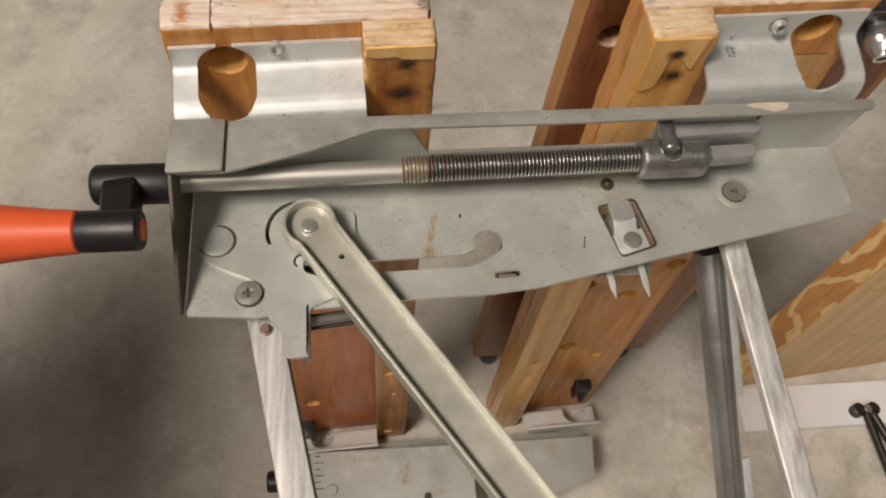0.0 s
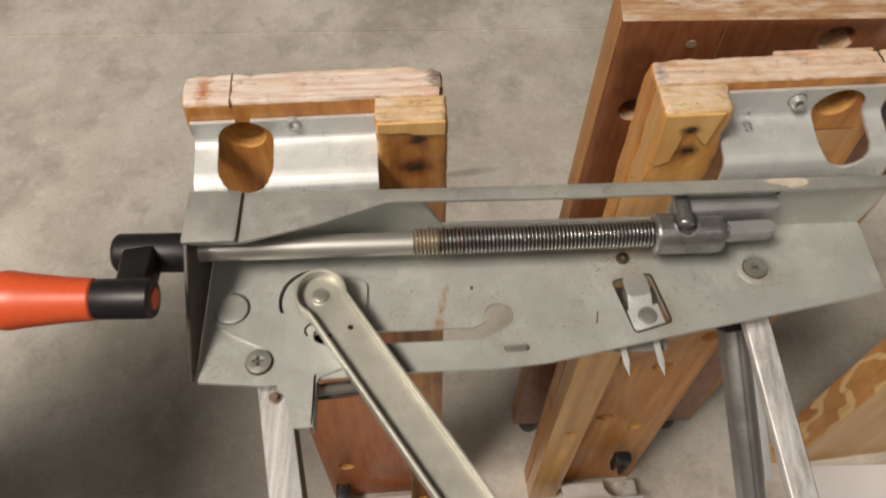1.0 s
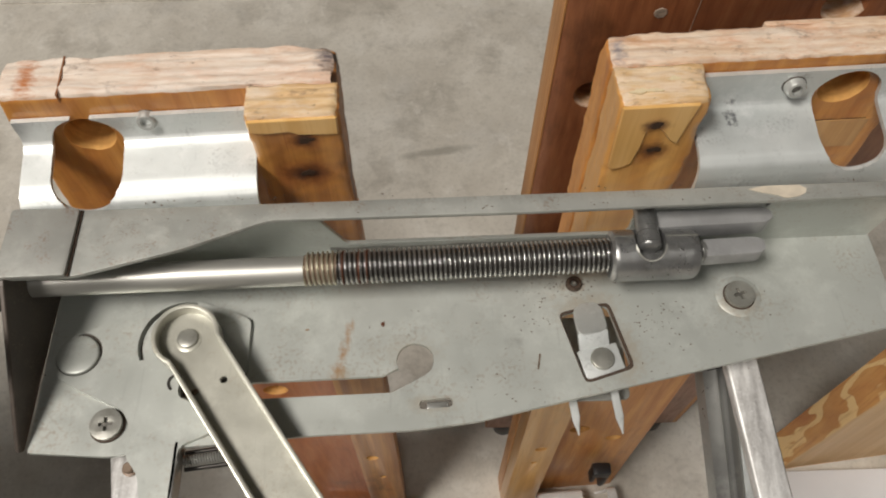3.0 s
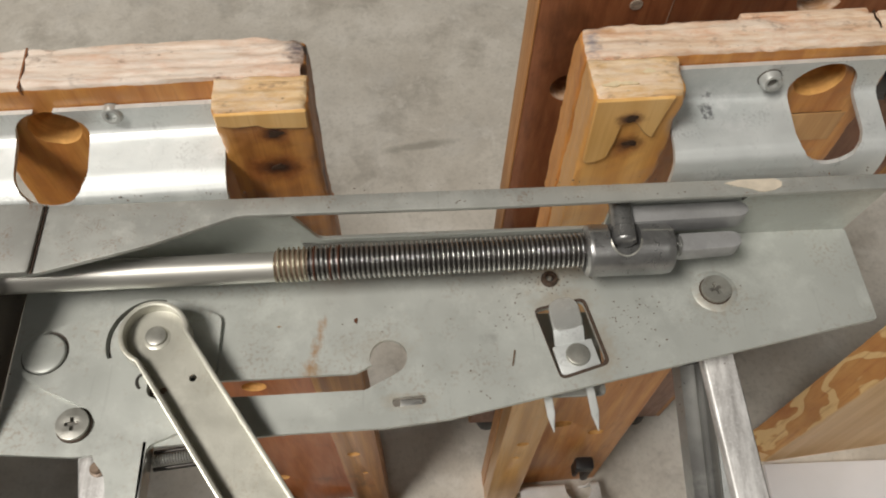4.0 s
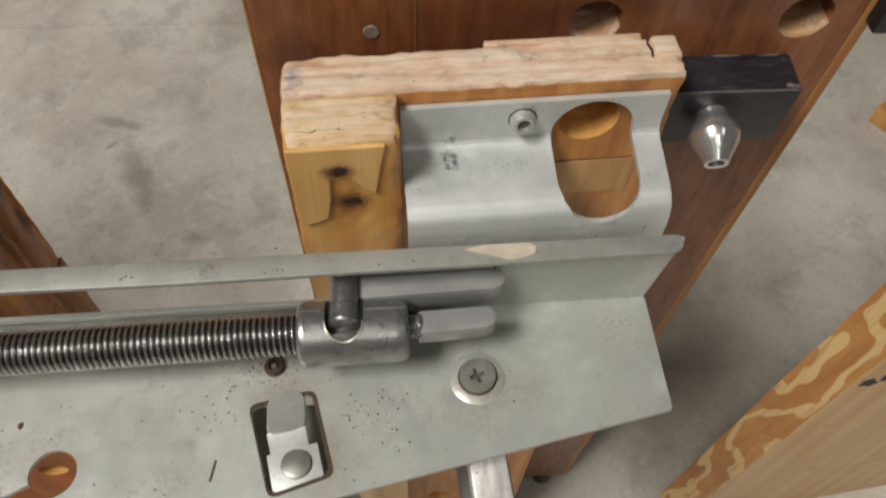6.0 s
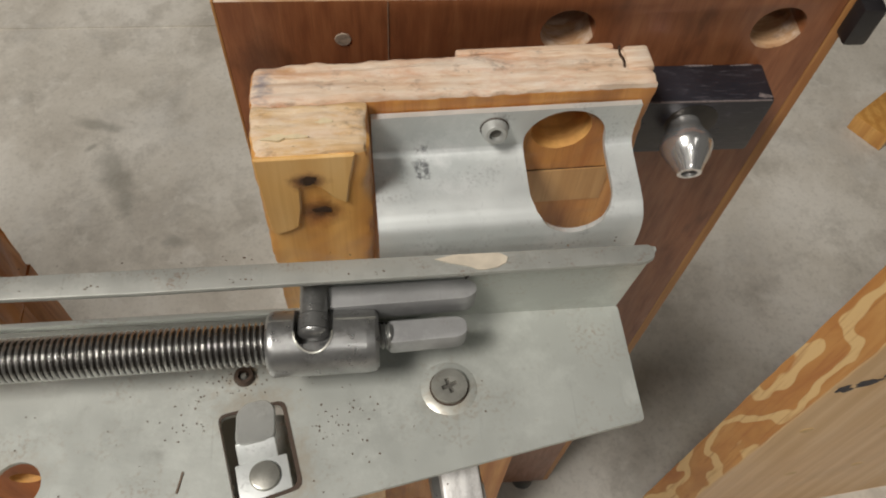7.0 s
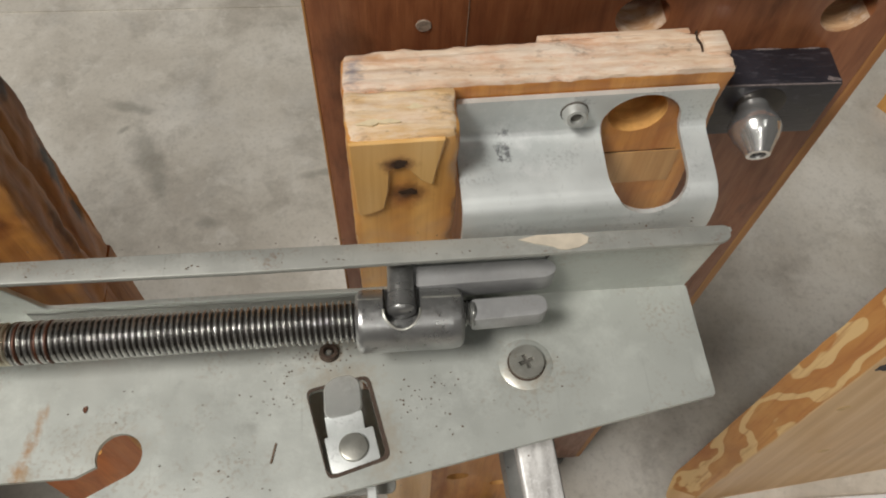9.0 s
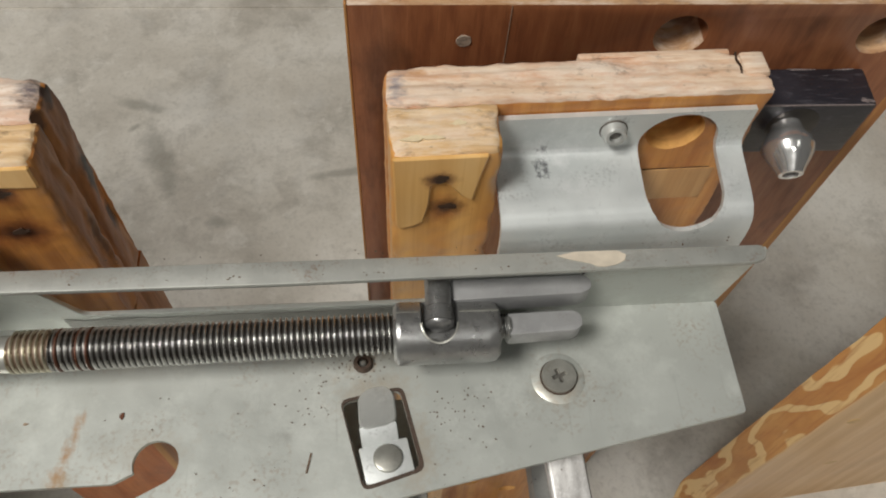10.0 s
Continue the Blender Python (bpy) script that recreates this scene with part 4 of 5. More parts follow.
part("gap", sheet([(0.2045, 0.6560), (0.2080, 0.6640), (0.2062, 0.6642), (0.2030, 0.6600)], [], 0.2366, 0.2384, "xz"), DARKM, beam)


part("slot_tab", box(0.0565, 0.0660, 0.1640, 0.1676, 0.6120, 0.6168, 0.0008), GREYM, beam)


def blots(name, spots, z, mat, parent, label=""):
    return part(name, join(*[sheet(rag(x, y, r, r * k, i + 100, 9, 0.4), [], z, z + 0.0002, "xy") for i, (x, y, r, k) in enumerate(spots)]), mat, parent, label)


rnd = random.Random(7)
spots = []
for cx, cy, spread, count in ((0.118, 0.212, 0.010, 24), (0.156, 0.196, 0.012, 26), (0.128, 0.216, 0.012, 34), (0.112, 0.200, 0.008, 26), (0.158, 0.205, 0.008, 30), (0.120, 0.219, 0.006, 26), (0.145, 0.178, 0.010, 14), (0.200, 0.200, 0.012, 6), (0.085, 0.168, 0.016, 18), (0.030, 0.190, 0.02, 8), (-0.07, 0.18, 0.02, 6), (0.100, 0.195, 0.03, 12)):
    for _ in range(count):
        spots.append((cx + rnd.gauss(0, spread), cy + rnd.gauss(0, spread * 0.55), rnd.uniform(0.00012, 0.00036), rnd.uniform(0.6, 1.2)))
spots = [p for p in spots if 0.160 + 0.12 * max(0, p[0] - 0.08) < p[1] < 0.232 and not (0.112 < p[0] < 0.149 and 0.171 < p[1] < 0.213) and not (-0.05 < p[0] < 0.065 and 0.165 < p[1] < 0.194)]
lip_spots = [(rnd.uniform(-0.10, 0.262), 0, rnd.uniform(0.00015, 0.0005), rnd.uniform(0.3, 0.8)) for _ in range(70)]
lip_spots = [(x, fold(x) + (0.0012 if i % 2 else -0.0070) + rnd.gauss(0, 0.0006), r, k) for i, (x, y, r, k) in enumerate(lip_spots)]
blots("lip_specks", [p for p in lip_spots if not 0.18 < p[0] < 0.22], 0.6669, SPECKM, beam, "small brown nicks along the lip")["kind"] = "stuff"
blots("rust_specks", spots, 0.6201, SPECKM, beam, "small brown rust specks")["kind"] = "stuff"
ring_out = [(0.1316 + (x - 0.1311) * 1.09, 0.1918 + (y - 0.1918) * 1.08) for x, y in clip_hole]
part("rust_rim", sheet(ring_out, [clip_hole], 0.6199, 0.6202, "xy"), RUSTEDGE, beam, "brown rusty rim of the opening")


def cross_screw(x, y, z, r, parent, turn=0.0, dish=True):
    if dish:
        part("dimple", turned((x, y, z - 0.0002), (x, y, z + 0.0010), [(0, r * 1.62), (0.35, r * 1.50), (0.8, r * 1.22), (1, r * 1.05)], 32), ZINC, parent)
    k = r * 0.44
    w = r * 0.12
    c, s_ = math.cos(radians(turn)), math.sin(radians(turn))
    star = [(k, w), (w, w), (w, k), (-w, k), (-w, w), (-k, w), (-k, -w), (-w, -w), (-w, -k), (w, -k), (w, -w), (k, -w)]
    star = [(x + c * a - s_ * b, y + s_ * a + c * b) for a, b in star]
    head = sheet(ring_pts(x, y, r, n=36), [star], z + 0.0006, z + 0.0030, "xy", 0.0)
    ob = part("screw", join(soften(head, 0.0005, 2, 60)), SCREWM, parent)
    part("recess", turned((x, y, z), (x, y, z + 0.0016), [(0, r * 0.9), (1, r * 0.9)], 24), RECESS, ob)
    part("stain_ring", turned((x, y, z + 0.0004), (x, y, z + 0.0013), [(0, r * 1.12), (1, r * 1.07)], 32), RUSTEDGE, ob)
    return ob


cross_screw(0.1987, 0.2120, 0.6200, 0.0066, beam, 20)


def rivet(name, x, y, z, r, h, mat, parent, label=""):
    return part(name, turned((x, y, z), (x, y, z + h), [(0, r), (0.6, r), (0.86, r * 0.95), (1, r * 0.84)], 28), mat, parent, label, 25.0)


eyelet = part("eyelet", turned((0.1248, 0.2202, 0.6195), (0.1248, 0.2202, 0.6225), [(0, 0.0038), (0.5, 0.0038), (1, 0.0032), (1, 0.0021), (0.2, 0.0019)], 22), RUSTEDGE, beam, "small rusty eyelet with a bright pin")
part("pin", turned((0.1248, 0.2202, 0.6190), (0.1248, 0.2202, 0.6218), [(0, 0.0017), (0.6, 0.0016), (1, 0.0008)], 14), SCREWM, eyelet)

# the spring clip in the beam's opening, and its two prongs
tongue_bm = sheet(rounded([(0.1235, 0.1935), (0.1372, 0.1960), (0.1362, 0.2085), (0.1330, 0.2115), (0.1262, 0.2105), (0.1228, 0.2070)], 0.0035, 4), [], 0.6205, 0.6225, "xy", 0.0005)
clip = part("clip", join(moved(box(-0.0068, 0.0068, -0.0045, 0.0045, -0.0009, 0.0009, 0.0006), Matrix.Translation((0.1306, 0.1925, 0.6190)) @ pose(0, 0, 0, 40, 0, 9)),
                         moved(box(-0.0090, 0.0090, -0.0068, 0.0068, -0.0010, 0.0010, 0.0007), Matrix.Translation((0.1332, 0.1835, 0.6172)) @ pose(0, 0, 0, 0, 0, 12))), GALV, beam, "bent spring steel clip")
for v in tongue_bm.verts:
    v.co.z += 0.0012 * math.cos((v.co.y - 0.1935) / 0.018 * 3.0) - 0.0010
part("tongue", tongue_bm, SPRINGM, clip, "dull grey curved spring tongue")
rivet("rivet", 0.1335, 0.1842, 0.6182, 0.0052, 0.0018, SCREWM, clip)
part("spring_leaf", sheet(rounded([(0.1130, 0.1720), (0.1480, 0.1720), (0.1480, 0.2130), (0.1130, 0.2130)], 0.003, 3), [], 0.5985, 0.6000, "xy", 0.0003), CAPM, clip, "dull grey leaf under the opening")
for px in (0.1195, 0.1385):
    part("prong", sheet([(px - 0.0018, 0.185), (px + 0.0018, 0.185), (px + 0.0032, 0.162), (px + 0.0020, 0.1535), (px - 0.0002, 0.161)], [], 0.6065, 0.6085, "xy", 0.0004), GALV, clip, "pointed steel prong")

# the latch plate, its discs and the return spring
latch = part("latch_plate", sheet(rounded([(-0.0430, 0.2155), (-0.0600, 0.2157), (-0.0780, 0.2085), (-0.0960, 0.2000), (-0.1030, 0.1920), (-0.1010, 0.1815), (-0.0900, 0.1750), (-0.0700, 0.1660), (-0.0640, 0.1560), (-0.0660, 0.1465), (-0.0595, 0.1390), (-0.0560, 0.1235), (-0.0455, 0.1235), (-0.0445, 0.1500), (-0.0300, 0.1560), (-0.0180, 0.1640), (-0.0400, 0.1680), (-0.0480, 0.1710), (-0.0480, 0.1780), (-0.0200, 0.1790), (-0.0200, 0.2060)], 0.003, 3), [cut_ring, ring_pts(-0.0930, 0.1915, 0.0101, n=26)], 0.6197, 0.6222, "xy", 0.0006, 1), ZINC, bench, "zinc latch plate with a downward finger", 14.0)
part("recess", turned((-0.0930, 0.1915, 0.6203), (-0.0930, 0.1915, 0.6206), [(0, 0.0104), (1, 0.0104)], 26), SHADEGRIME, latch)
rivet("disc", -0.0934, 0.1912, 0.6206, 0.0091, 0.0022, ZINC, latch)
cross_screw(-0.0755, 0.1600, 0.6200, 0.0066, latch, 5, False)
part("latch_tooth", box(-0.0465, -0.0445, 0.1235, 0.1520, 0.6130, 0.6222, 0.0004), GREYM, latch)


def helix(a, b, r, wire, turns, n=14, k=6):
    a, b = Vector(a), Vector(b)
    q = (b - a).to_track_quat("Z", "Y")
    bm = bmesh.new()
    rows = []
    total = turns * n
    for i in range(total + 1):
        u, th = i / total, 2 * math.pi * i / n
        c = a.lerp(b, u) + q @ Vector((r * math.cos(th), r * math.sin(th), 0))
        out_, ax = q @ Vector((math.cos(th), math.sin(th), 0)), q @ Vector((0, 0, 1))
        rows.append([bm.verts.new(c + wire * (math.cos(2 * math.pi * j / k) * out_ + math.sin(2 * math.pi * j / k) * ax)) for j in range(k)])
    for r0, r1 in zip(rows, rows[1:]):
        for j in range(k):
            bm.faces.new((r0[j], r0[(j + 1) % k], r1[(j + 1) % k], r1[j]))
    return bm


flat_patch("cut_mark", ring_pts(-0.0488, 0.1772, 0.0042, n=14, start=95, end=235, closed=False) + ring_pts(-0.0485, 0.1772, 0.0033, n=14, start=235, end=95, closed=False), 0.6223, DARKM, latch)
part("spring", helix((-0.0445, 0.1465, 0.6120), (-0.0180, 0.1495, 0.6120), 0.0022, 0.0005, 24), GREYM, latch, "small coil spring")

part("spring_rod", rod_between((-0.0450, 0.1502, 0.6110), (-0.0120, 0.1540, 0.6110), 0.0009, 0.0002, 12), DARKM, latch, "thin dark rod above the spring")
part("spring_rod", rod_between((-0.0450, 0.1440, 0.6090), (-0.0120, 0.1475, 0.6090), 0.0011, 0.0002, 12), DARKM, latch, "thin dark rod under the spring")

# the brace: a pressed channel that turns on a rivet
PIV = Vector((-0.0440, 0.1935, 0.6250))
ENDP = Vector((0.0700, 0.0270, 0.6120))


def strap():
    d = (ENDP - PIV)
    length = d.length + 0.09
    w = 0.0118
    body = ring_pts(0, 0, 0.0140, n=30, start=58, end=302, closed=False) + [(0.026, -w), (length, -w), (length, w), (0.026, w)]
    inner = ring_pts(0, 0, 0.0120, n=30, start=58, end=302, closed=False) + [(0.026, -w + 0.0020), (length - 0.002, -w + 0.0020), (length - 0.002, w - 0.0020), (0.026, w - 0.0020)]
    pin = ring_pts(0.0240, 0.0035, 0.0016, n=12)
    rim = sheet(body, [inner], 0.0, 0.0120, "xy", 0.0010, 2)
    floor_ = sheet(inner, [pin], 0.0040, 0.0056, "xy", 0.0)
    m = join(rim, floor_)
    x = Vector((d.x, d.y, d.z)).normalized()
    z = Vector((0, 0, 1)) - x * x.z
    z.normalize()
    y = z.cross(x)
    rot = Matrix((x, y, z)).transposed().to_4x4()
    return moved(m, Matrix.Translation(PIV) @ rot)


brace = part("brace", strap(), BRASSY, bench, "pale yellowish zinc channel brace on a rivet")
part("smudge", sheet(rag(-0.0385, 0.1700, 0.0016, 0.0012, 71, 24, 0.5), [], 0.6296, 0.6299, "xy"), SPECKM, brace)
rivet("rivet", -0.0440, 0.1935, 0.6306, 0.0044, 0.0016, SCREWM, brace)
part("groove", turned((-0.0440, 0.1935, 0.6300), (-0.0440, 0.1935, 0.6308), [(0, 0.0060), (0.6, 0.0058), (1, 0.0050)], 28), BRASSY, brace)

# the clamping screw: plain shank, thread, nut and its two arms
YR, ZR = 0.2190, 0.6440


def thread_bm(x0, x1, r, depth, pitch):
    n, per = 30, 8
    k = int((x1 - x0) / pitch * per)
    bm = bmesh.new()
    rows = []
    for i in range(k + 1):
        x = x0 + (x1 - x0) * i / k
        row = []
        for j in range(n):
            ph = ((x - x0) / pitch - j / n) % 1.0
            h = max(0.0, min(1.0, 2.1 * abs(2 * ph - 1) - 0.45))
            th = 2 * math.pi * j / n
            rr = r - depth * h
            row.append(bm.verts.new((x, YR + 0.0010 + rr * math.cos(th) + (x - 0.07) * 0.024, ZR + rr * math.sin(th))))
        rows.append(row)
    for i, (r0, r1) in enumerate(zip(rows, rows[1:])):
        for j in range(n):
            f = bm.faces.new((r0[j], r0[(j + 1) % n], r1[(j + 1) % n], r1[j]))
            ph = ((i + 0.5) / k * (x1 - x0) / pitch - (j + 0.5) / n) % 1.0
            f.material_index = 1 if abs(2 * ph - 1) > 0.50 else 0
    bm.faces.new(rows[0])
    bm.faces.new(rows[-1])
    return bm


shank = part("clamp_screw", rod_between((-0.118, YR - 0.0036, ZR), (0.0065, YR - 0.0012, ZR), 0.0064, 0.0005, 30), ROD, bench, "bright steel clamping screw with oily thread")
part("thread", thread_bm(0.0200, 0.1400, 0.0075, 0.0012, 0.0021), [THREAD, OIL], shank, "oily dark steel thread with rusty turns", 80)
part("thread_start", thread_bm(0.0063, 0.0201, 0.0075, 0.0012, 0.0021), [OLDBRASS, BROWNED], shank, "yellowish first turns of the thread", 80)
for rx in (0.0222, 0.0290, 0.0324):
    part("rust_ring", turned((rx, YR + 0.001 + (rx - 0.07) * 0.024, ZR), (rx + 0.0008, YR + 0.001 + (rx - 0.07) * 0.024, ZR), [(0, 0.0070), (0.3, 0.00755), (0.7, 0.00755), (1, 0.0070)], 28), REDRUST, shank)
YN = YR + 0.0022
PINX = 0.1525


def nut_bm():
    """A cast barrel with a U-shaped pocket where the cross pin ends."""
    bm = turned((0.1365, YN, ZR), (0.1740, YN, ZR), [(0, 0.0092), (0.03, 0.0109)] + [(0.06 + 0.84 * i / 56, 0.0113 - 0.0004 * i / 56) for i in range(57)] + [(0.97, 0.0103), (1, 0.0090)], 120)
    for v in bm.verts:
        dx, dy = v.co.x - PINX, v.co.y - (YN - 0.0012)
        if v.co.z > ZR + 0.0050 and abs(dx) < 0.0063 and (dy > 0 or math.hypot(dx, dy) < 0.0063):
            v.co.z = ZR + 0.0050
    return bm


def pocket_rim():
    """A thin burr along the pocket's curved edge, on the barrel's surface."""
    rows = []
    bm = bmesh.new()
    for i in range(29):
        th = math.pi + math.pi * i / 28
        x, y = PINX + 0.0064 * math.cos(th), -0.0012 + 0.0064 * math.sin(th)
        z = math.sqrt(0.0112 ** 2 - y * y)
        out_ = Vector((math.cos(th), math.sin(th), 0))
        rows.append([bm.verts.new(Vector((x, YN + y, ZR + z)) + 0.00042 * (math.cos(a) * out_ + math.sin(a) * Vector((0, 0, 1)))) for a in (0.5, 1.8, 3.1, 4.4, 5.7)])
    for r0, r1 in zip(rows, rows[1:]):
        for j in range(5):
            bm.faces.new((r0[j], r0[(j + 1) % 5], r1[(j + 1) % 5], r1[j]))
    return bm


nut = part("nut", nut_bm(), CAST, bench, "cast alloy clamping nut with a pocket for its pin", 30)
part("rim", pocket_rim(), SCREWM, nut, "bright burr round the pocket")
for sx0, sx1 in ((0.1375, 0.1452), (0.1598, 0.1732)):
    part("parting_line", box(sx0, sx1, YN + 0.0030, YN + 0.0034, ZR + 0.0100, ZR + 0.01085), SCREWM, nut)
part("cross_pin", turned((PINX, YN + 0.0185, ZR + 0.0098), (PINX, YN - 0.0026, ZR + 0.0080), [(0, 0.0043), (0.03, 0.0046), (0.60, 0.0047), (0.61, 0.0043), (0.63, 0.0050), (0.86, 0.0052), (0.87, 0.0047), (0.885, 0.0052), (0.93, 0.0049), (0.97, 0.0038), (1, 0.0018)], 32), CAST, nut, "pin with a domed end", 40)
part("arm", sheet(rounded([(0.1570, 0.2300), (0.2050, 0.2318), (0.2085, 0.2340), (0.2085, 0.2375), (0.2050, 0.2395), (0.1570, 0.2385)], 0.002, 3), [], 0.6420, 0.6520, "xy", 0.0005, 2), ARMM, nut, "flat cast arm under the beam's lip")
part("arm", sheet(rounded([(0.1770, 0.2185), (0.2015, 0.2198), (0.2045, 0.2215), (0.2045, 0.2262), (0.2015, 0.2278), (0.1770, 0.2270)], 0.002, 3), [], 0.6380, 0.6465, "xy", 0.0005, 2), ARMM, nut, "short cast arm")
part("grime", box(0.1660, 0.2040, 0.2268, 0.2305, 0.6330, 0.6395, 0.0006), OIL, nut, "oily grime between the arms")
part("thread_end", thread_bm(0.1738, 0.1785, 0.0046, 0.0008, 0.0014), GREYM, nut)

# the crank with its orange grip
arm_from, arm_to = Vector((-0.1370, 0.2130, 0.6460)), Vector((-0.1295, 0.1730, 0.6680))
arm = box(-0.0090, 0.0090, -0.0075, 0.0075, -0.004, (arm_to - arm_from).length + 0.004, 0.003, 3)
for v in arm.verts:
    if v.co.z > 0.02:
        v.co.x = v.co.x * 0.85 + 0.001
arm = moved(arm, Matrix.Translation(arm_from) @ (arm_to - arm_from).to_track_quat("Z", "Y").to_matrix().to_4x4() @ pose(0, 0, 0, 0, 0, 0))
crank = part("crank", join(turned((-0.1120, 0.2130, 0.6460), (-0.1515, 0.2130, 0.6460), [(0, 0.0100), (0.05, 0.0106), (0.94, 0.0106), (0.97, 0.0100), (1, 0.0088)], 30), arm,
                           turned((-0.1180, 0.1730, 0.6680), (-0.1465, 0.1730, 0.6680), [(0, 0.0088), (0.05, 0.0099), (0.95, 0.0099), (1, 0.0092)], 30)), BLACK, bench, "black plastic crank arm")
part("grip", turned((-0.1461, 0.1730, 0.6680), (-0.1910, 0.1728, 0.6690), [(0, 0.0094), (0.02, 0.0103), (0.3, 0.0112), (0.7, 0.0132), (0.9, 0.0146), (0.97, 0.0142), (1, 0.0120)], 36), ORANGE, crank, "tapered orange plastic grip")
part("grip_pin", turned((-0.1183, 0.1730, 0.6680), (-0.1171, 0.1730, 0.6680), [(0, 0.0054), (0.7, 0.0054), (1, 0.0046)], 24), ORANGE, crank)


# the legs: channels that lie under the beam and run towards the viewer
def channel(a, b, width, depth, mat, label, wall=0.0016, lip=0.0):
    a, b = Vector(a), Vector(b)
    d = b - a
    x = d.normalized()
    z = (Vector((0, 0, 1)) - x * x.z).normalized()
    y = z.cross(x)
    rot = Matrix((x, y, z)).transposed().to_4x4()
    w = width / 2
    prof = rounded([(-w, -depth), (-w, 0), (w, 0), (w, -depth), (w - wall, -depth), (w - wall, -wall), (-w + wall, -wall), (-w + wall, -depth)], wall * 0.9, 3)
    bm = sheet(prof, [], 0.0, d.length, "yz", 0.0)
    bm = moved(bm, Matrix.Translation(a) @ rot)
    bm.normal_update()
    # faces turned from the key lamp get a dark colour as painted shade
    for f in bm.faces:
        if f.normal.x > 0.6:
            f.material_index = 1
    return part("leg", bm, [mat, SHADEGRIME], bench, label)


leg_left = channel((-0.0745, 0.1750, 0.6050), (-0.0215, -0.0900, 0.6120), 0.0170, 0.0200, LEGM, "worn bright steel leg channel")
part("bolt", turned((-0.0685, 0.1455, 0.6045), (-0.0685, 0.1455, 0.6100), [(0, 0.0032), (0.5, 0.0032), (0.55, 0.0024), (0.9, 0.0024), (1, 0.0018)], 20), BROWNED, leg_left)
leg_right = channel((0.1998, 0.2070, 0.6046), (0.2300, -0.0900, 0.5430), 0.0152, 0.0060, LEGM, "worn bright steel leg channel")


STRIP = (0.06, 0.46, 0.66, 0.98)
INNER = Vector((0.1988, 0.2000, 0.5745)), Vector((0.2290, 0.0300, 0.4370))


def tube_leg():
    a, b = INNER
    bm = bmesh.new()
    d = (b - a).normalized()
    side = d.cross(Vector((0, 0, 1))).normalized()
    up = side.cross(d)
    rows = []
    for u in (0, 0.02, 0.98, 1.0):
        c = a.lerp(b, u)
        k = 0.92 if u in (0, 1.0) else 1.0
        row = []
        for px, pz in ((-0.0074, -0.008), (-0.0074, 0.002), (-0.0050, 0.0050), (-0.0018, 0.0060), (-0.0006, 0.0046), (0.0006, 0.0046), (0.0018, 0.0060), (0.0050, 0.0050), (0.0074, 0.002), (0.0074, -0.008)):
            row.append(bm.verts.new(c + side * px * k + up * pz * k))
        rows.append(row)
    for r0, r1 in zip(rows, rows[1:]):
        for j in range(len(r0)):
            bm.faces.new((r0[j], r0[(j + 1) % len(r0)], r1[(j + 1) % len(r0)], r1[j]))
    bm.faces.new(rows[0])
    bm.faces.new(rows[-1])
    return bm


inner_leg = part("inner_leg", tube_leg(), GREYM, bench, "grooved grey steel inner leg with black end cap")
part("end_cap", moved(box(-0.0084, 0.0084, -0.0030, 0.0120, -0.0095, 0.0070, 0.002), Matrix.Translation(INNER[0]) @ pose(0, 0, 0, 39, 0, 10)), BLACK, inner_leg)


def beside(u0, u1, off, half):
    """A thin strip beside the inner leg, between two shares of its length."""
    d = (INNER[1] - INNER[0]).normalized()
    side = d.cross(Vector((0, 0, 1))).normalized() * -1
    p, q = INNER[0].lerp(INNER[1], u0), INNER[0].lerp(INNER[1], u1)
    bm = box(-half, half, 0.0, (q - p).length, -0.0010, 0.0010, 0.0004)
    up = side.cross(d)
    return moved(bm, Matrix.Translation(p + side * off) @ Matrix((side, d, up)).transposed().to_4x4())


part("link_strip", beside(STRIP[0], STRIP[1], 0.0112, 0.0026), GALV, inner_leg)
part("link_strip", beside(STRIP[2], STRIP[3], 0.0115, 0.0028), GALV, inner_leg)

# the second beam, at the foot
foot_beam = part("beam", moved(join(
    sheet(rounded([(-0.093, 0.2240), (-0.093, 0.1300), (0.10, 0.1300), (0.2425, 0.1760), (0.2475, 0.2255)], 0.003, 3), [ring_pts(0.042, 0.1670, 0.0045, n=16), rounded([(0.098, 0.150), (0.112, 0.150), (0.112, 0.185), (0.098, 0.185)], 0.004, 3)], 0.0480, 0.0500, "xy", 0.0005),
    box(-0.093, 0.2475, 0.2235, 0.2257, 0.0040, 0.0490, 0.0004),
    box(-0.093, 0.2475, 0.2140, 0.2440, 0.0020, 0.0042, 0.0004)), Matrix.Translation((0.003, -0.005, 0))), ZINC, bench, "zinc-plated steel beam at the foot of the bench")
for i in range(6):
    part("mark", box(-0.0860, -0.0860 + (0.011 if i % 2 else 0.007), 0.2155 - i * 0.0075, 0.2165 - i * 0.0075, 0.0500, 0.0503), INK, foot_beam)
rivet("rivet", -0.066, 0.176, 0.0500, 0.0065, 0.003, ZINC, foot_beam)
rivet("rivet", 0.104, 0.195, 0.0500, 0.0045, 0.004, GREYM, foot_beam)
part("crank_stub", turned((-0.1040, 0.1900, 0.0500), (-0.1400, 0.1900, 0.0500), [(0, 0.011), (0.05, 0.0125), (0.95, 0.0125), (1, 0.011)], 24), BLACK, bench, "black plastic crank end")
part("peg", join(box(0.2240, 0.2440, 0.2600, 0.2738, 0.0960, 0.1120, 0.004), box(0.2370, 0.2440, 0.2610, 0.2730, 0.0560, 0.1000, 0.003), box(0.2250, 0.2300, 0.2610, 0.2730, 0.0760, 0.1000, 0.002)), BLACK, bench, "black plastic hooked peg under the jaw")
